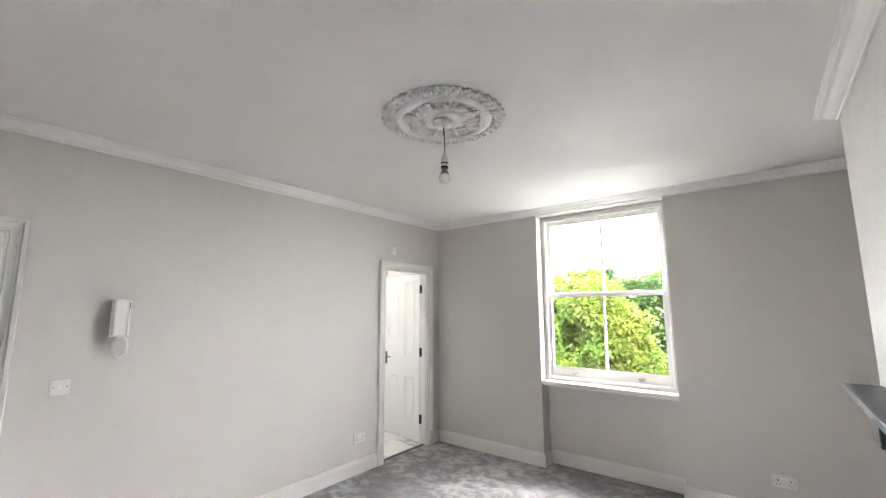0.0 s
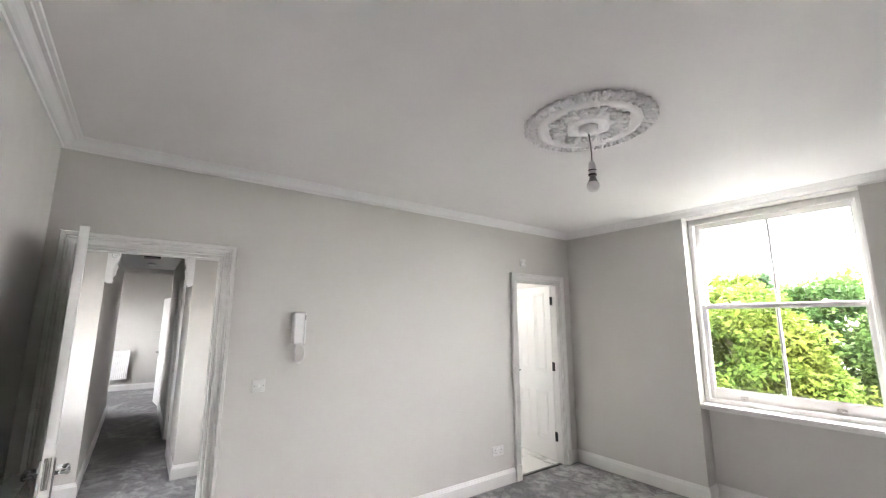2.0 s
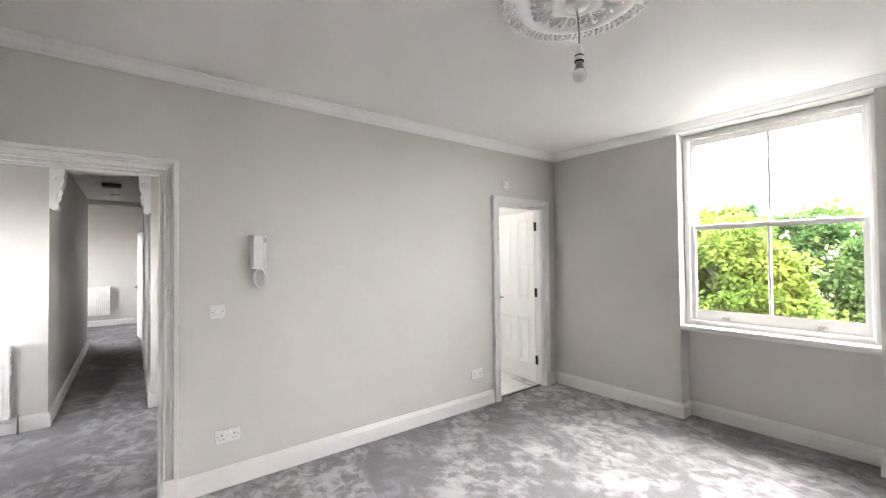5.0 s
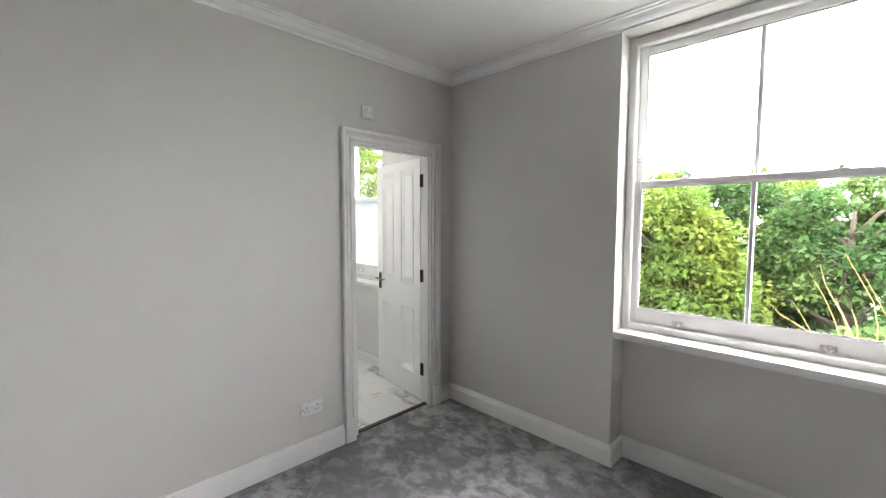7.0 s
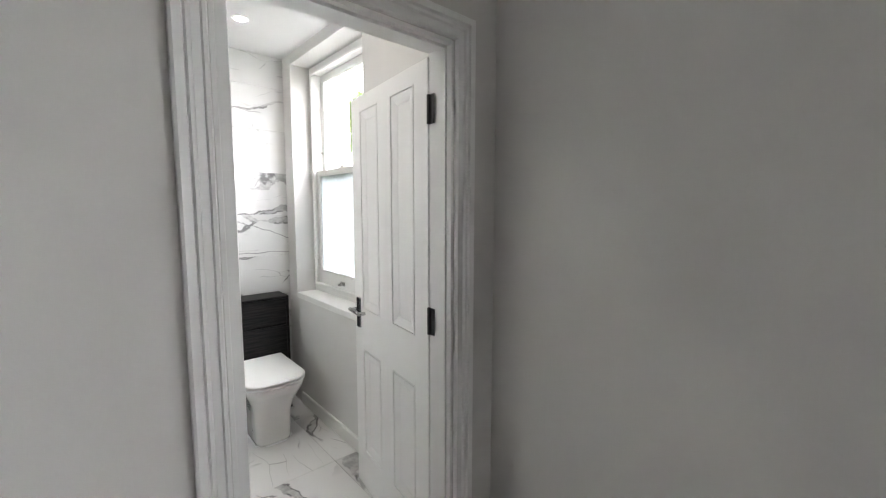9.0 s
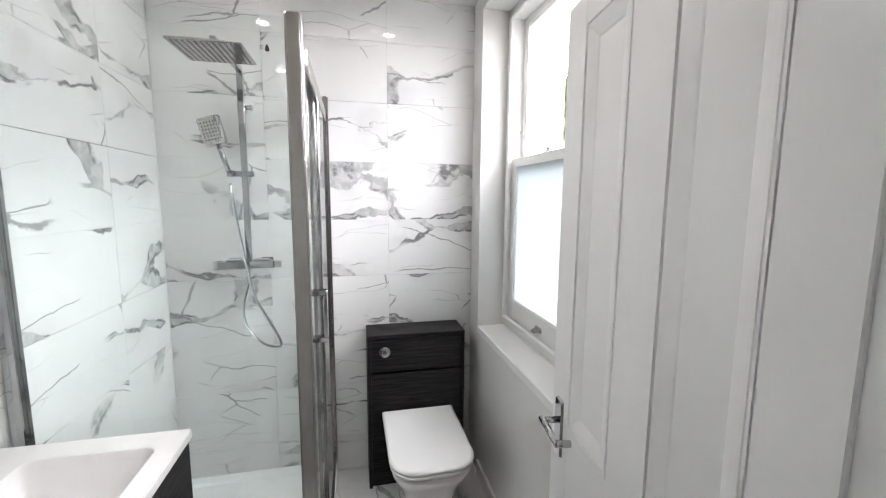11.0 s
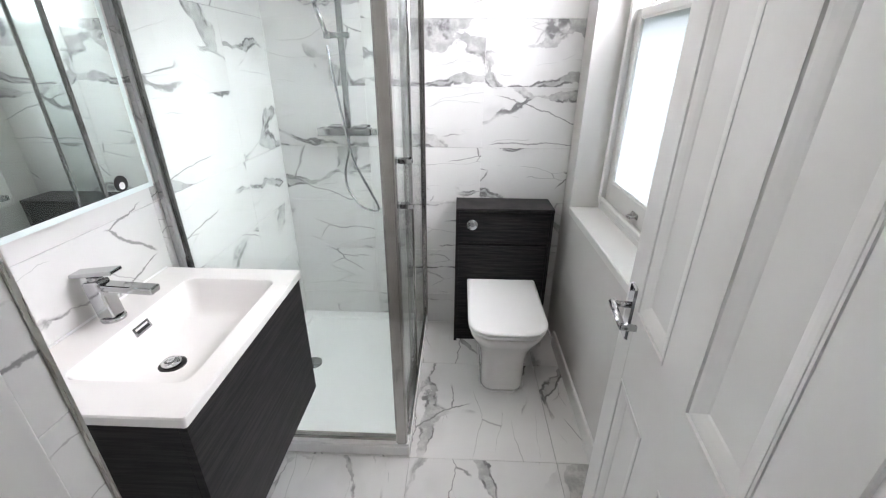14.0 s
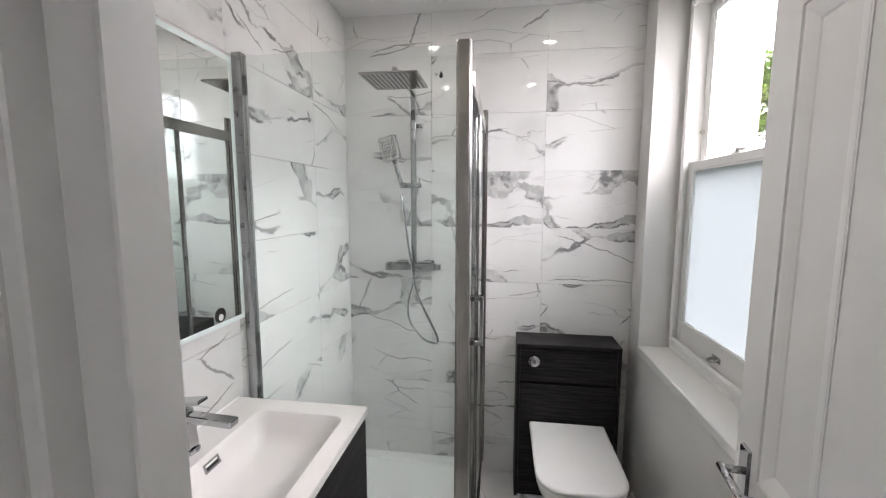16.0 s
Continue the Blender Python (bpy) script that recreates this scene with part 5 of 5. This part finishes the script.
def tree(x, y, top, width, leaves, material, label, seed, kind="round"):
    """A trunk with limbs and a crown of clumps; the crown's foot lies well below the windows."""
    rng = np.random.default_rng(seed)
    t = thing("tree", label, "tree", (x, y, -7.0), "garden trees")
    height = top + 7.0
    bms = [tube([(x, y, -7.0), (x + 0.1, y, -7 + height * 0.35), (x - 0.1, y + 0.1, -7 + height * 0.7), (x, y, top - 0.6)], [0.26, 0.2, 0.11, 0.03], 10)]
    clumps = []
    count = 175
    for k in range(count):
        f = rng.random() ** 0.8
        if kind == "cone":
            r = width * (1.0 - 0.88 * f) * math.sqrt(rng.random() * 0.5 + 0.5)
            size = 0.24 + 0.32 * (1 - f)
        else:
            r = width * math.sqrt(max(0.05, 1 - (1.6 * f - 0.62) ** 2)) * math.sqrt(rng.random() * 0.6 + 0.4)
            size = 0.24 + 0.46 * rng.random() ** 1.3
        a = rng.random() * math.tau
        z = -5.2 + (top + 5.0) * f
        clumps.append((x + r * math.cos(a), y + r * math.sin(a), z, size))
        if k % 6 == 0:
            bms.append(tube([(x, y, z - 0.9), (x + 0.5 * r * math.cos(a), y + 0.5 * r * math.sin(a), z - 0.3), (x + r * math.cos(a), y + r * math.sin(a), z)], [0.07, 0.045, 0.015], 6))
    part("trunk", join(*bms), BARK, t, "brown trunk and limbs")
    me = leaf_cloud(rng, clumps, int(leaves * (1.9 if y < 12 else 1.3)), 0.135 if y < 12 else 0.15)
    me.materials.append(material)
    crown = new("crown", me)
    crown.parent = t
    crown.matrix_parent_inverse = ORIGIN[t.name].inverted()
    return t


BROAD, CONE, LIGHT = "broad-leaved green tree below the window", "tall blue-green conifer behind the garden", "yellow-green leafy tree close to the window"
for row in ((-1.4, 9.6, 2.55, 2.4, 130, LEAF_LIGHT, LIGHT, 3, "round"), (2.4, 12.5, 2.7, 2.6, 110, LEAF_DARK, BROAD, 5, "round"), (-5.0, 12.6, 3.1, 2.6, 110, LEAF_DARK, BROAD, 7, "round"),
            (-8.6, 10.4, 2.7, 2.5, 120, LEAF_LIGHT, LIGHT, 8, "round"), (-2.9, 16.8, 3.7, 2.6, 100, LEAF_CYPRESS, CONE, 11, "cone"), (1.0, 18.0, 3.1, 2.7, 100, LEAF_CYPRESS, CONE, 13, "cone"),
            (-7.6, 18.0, 4.2, 2.9, 100, LEAF_CYPRESS, CONE, 17, "cone"), (5.6, 16.0, 3.2, 2.8, 100, LEAF_CYPRESS, CONE, 19, "cone"), (-12.4, 15.0, 4.0, 3.0, 100, LEAF_DARK, BROAD, 23, "round"),
            (6.2, 9.6, 1.4, 2.4, 110, LEAF_DARK, BROAD, 29, "round"), (-16.5, 18.5, 4.6, 3.4, 90, LEAF_CYPRESS, CONE, 31, "cone"), (-11.8, 22.0, 4.6, 3.2, 90, LEAF_CYPRESS, CONE, 37, "cone"),
            (-21.0, 20.0, 5.0, 3.6, 80, LEAF_DARK, BROAD, 41, "round"), (-6.2, 7.6, 0.3, 1.9, 120, LEAF_LIGHT, LIGHT, 43, "round"), (3.4, 8.4, -0.2, 1.9, 120, LEAF_DARK, BROAD, 47, "round"),
            (-10.5, 5.6, 5.0, 2.2, 110, LEAF_LIGHT, LIGHT, 53, "round"), (-17.0, 9.5, 6.0, 3.0, 90, LEAF_LIGHT, LIGHT, 59, "round"), (-0.6, 14.2, 3.1, 2.5, 110, LEAF_DARK, BROAD, 61, "round"),
            (4.0, 14.0, 2.9, 2.4, 110, LEAF_DARK, BROAD, 67, "round"), (-4.6, 21.0, 3.6, 3.2, 90, LEAF_DARK, BROAD, 71, "round"), (2.8, 22.0, 3.6, 3.4, 90, LEAF_DARK, BROAD, 73, "round"),
            (8.6, 19.0, 4.0, 3.2, 90, LEAF_CYPRESS, CONE, 79, "cone"), (-9.6, 14.4, 3.3, 2.6, 100, LEAF_CYPRESS, CONE, 83, "cone"), (8.0, 13.0, 2.6, 2.6, 100, LEAF_DARK, BROAD, 89, "round"), (-0.35, 9.2, 1.75, 1.2, 120, LEAF_LIGHT, LIGHT, 97, "round"), (-3.6, 10.9, 2.8, 2.3, 120, LEAF_LIGHT, LIGHT, 101, "round"), (-3.4, 14.6, 3.5, 2.5, 100, LEAF_LIGHT, LIGHT, 103, "round"), (-6.0, 16.6, 3.9, 2.7, 100, LEAF_DARK, BROAD, 107, "round"), (0.1, 16.8, 3.5, 2.6, 100, LEAF_LIGHT, LIGHT, 109, "round")):
    tree(*row)
rng = np.random.default_rng(5)
shrub = thing("bare_branches", "bare yellow-ochre branches among the leaves", "tree", (2.62, 6.4, -7))
bms = [tube([(2.62, 6.4, -7.0), (2.64, 6.42, -4.0), (2.62, 6.4, -1.3)], [0.09, 0.07, 0.045], 8)]
for k in range(11):
    a, b = rng.random() * math.tau, 0.25 + rng.random() * 0.75
    p = Vector((2.62, 6.4, -1.3 + rng.random() * 0.6))
    pts, d = [p], Vector((math.cos(a) * b, math.sin(a) * b, 1.0)).normalized()
    for j in range(5):
        d = (d + Vector(rng.normal(size=3) * 0.16)).normalized()
        pts.append(pts[-1] + d * (0.25 + 0.22 * rng.random()))
    bms.append(tube(pts, [0.009, 0.007, 0.006, 0.005, 0.004, 0.002], 6))
part("branches", join(*bms), TWIG, shrub)


# ---- tiles, each one a piece of its own ----
TILES = {}


def tile_mesh(w, h, t=0.008, e=0.0007):
    key = (round(w, 4), round(h, 4))
    if key not in TILES:
        bm = bmesh.new()
        a, b = w / 2 - 0.0006, h / 2 - 0.0006
        lo = [bm.verts.new((x * a, y * b, -t)) for x, y in ((-1, -1), (1, -1), (1, 1), (-1, 1))]
        mid = [bm.verts.new((x * a, y * b, -e)) for x, y in ((-1, -1), (1, -1), (1, 1), (-1, 1))]
        hi = [bm.verts.new((x * (a - e), y * (b - e), 0)) for x, y in ((-1, -1), (1, -1), (1, 1), (-1, 1))]
        for p, q in ((lo, mid), (mid, hi)):
            for k in range(4):
                bm.faces.new((p[k], p[(k + 1) % 4], q[(k + 1) % 4], q[k]))
        bm.faces.new(hi)
        TILES[key] = bm
        me = bpy.data.meshes.new("tile")
        bm.to_mesh(me)
        bm.free()
        TILES[key] = me
    return TILES[key]


def lay(parent, us, vs, place, material):
    """Tiles between the joints us and vs; place turns the middle of a tile into its pose."""
    for u0, u1 in zip(us, us[1:]):
        for v0, v1 in zip(vs, vs[1:]):
            me = tile_mesh(u1 - u0, v1 - v0)
            if not me.materials:
                me.materials.append(MARBLE)
            ob = new("tile", me)
            ob.parent = bpy.data.objects[parent]
            ob.matrix_basis = place((u0 + u1) / 2, (v0 + v1) / 2)
            if material is not MARBLE:
                ob.material_slots[0].link = "OBJECT"
                ob.material_slots[0].material = material


courses = [0.0] + [0.21 + 0.3 * k for k in range(8)] + [BH]
lay("wall_nib", [NIBX, -0.0605], courses, lambda u, v: Matrix(((-1, 0, 0, u), (0, 0, 1, NIBY), (0, 1, 0, v), (0, 0, 0, 1))), MARBLE)
lay("wall_bath_far", [BS, -1.077, -0.477, BN], courses, lambda u, v: Matrix(((0, 0, 1, BX), (1, 0, 0, u), (0, 1, 0, v), (0, 0, 0, 1))), MARBLE)
lay("wall_bath_basin", [-2.049, -1.65, -1.05, -0.45, NIBX], courses, lambda u, v: Matrix(((-1, 0, 0, u), (0, 0, 1, BS), (0, 1, 0, v), (0, 0, 0, 1))), MARBLE)
lay("floor_bathroom", [BX, -1.652, -1.052, -0.452, -0.05], [BS, -1.377, -0.777, -0.161, BN], lambda u, v: pose(u, v, 0), MARBLEFLOOR)
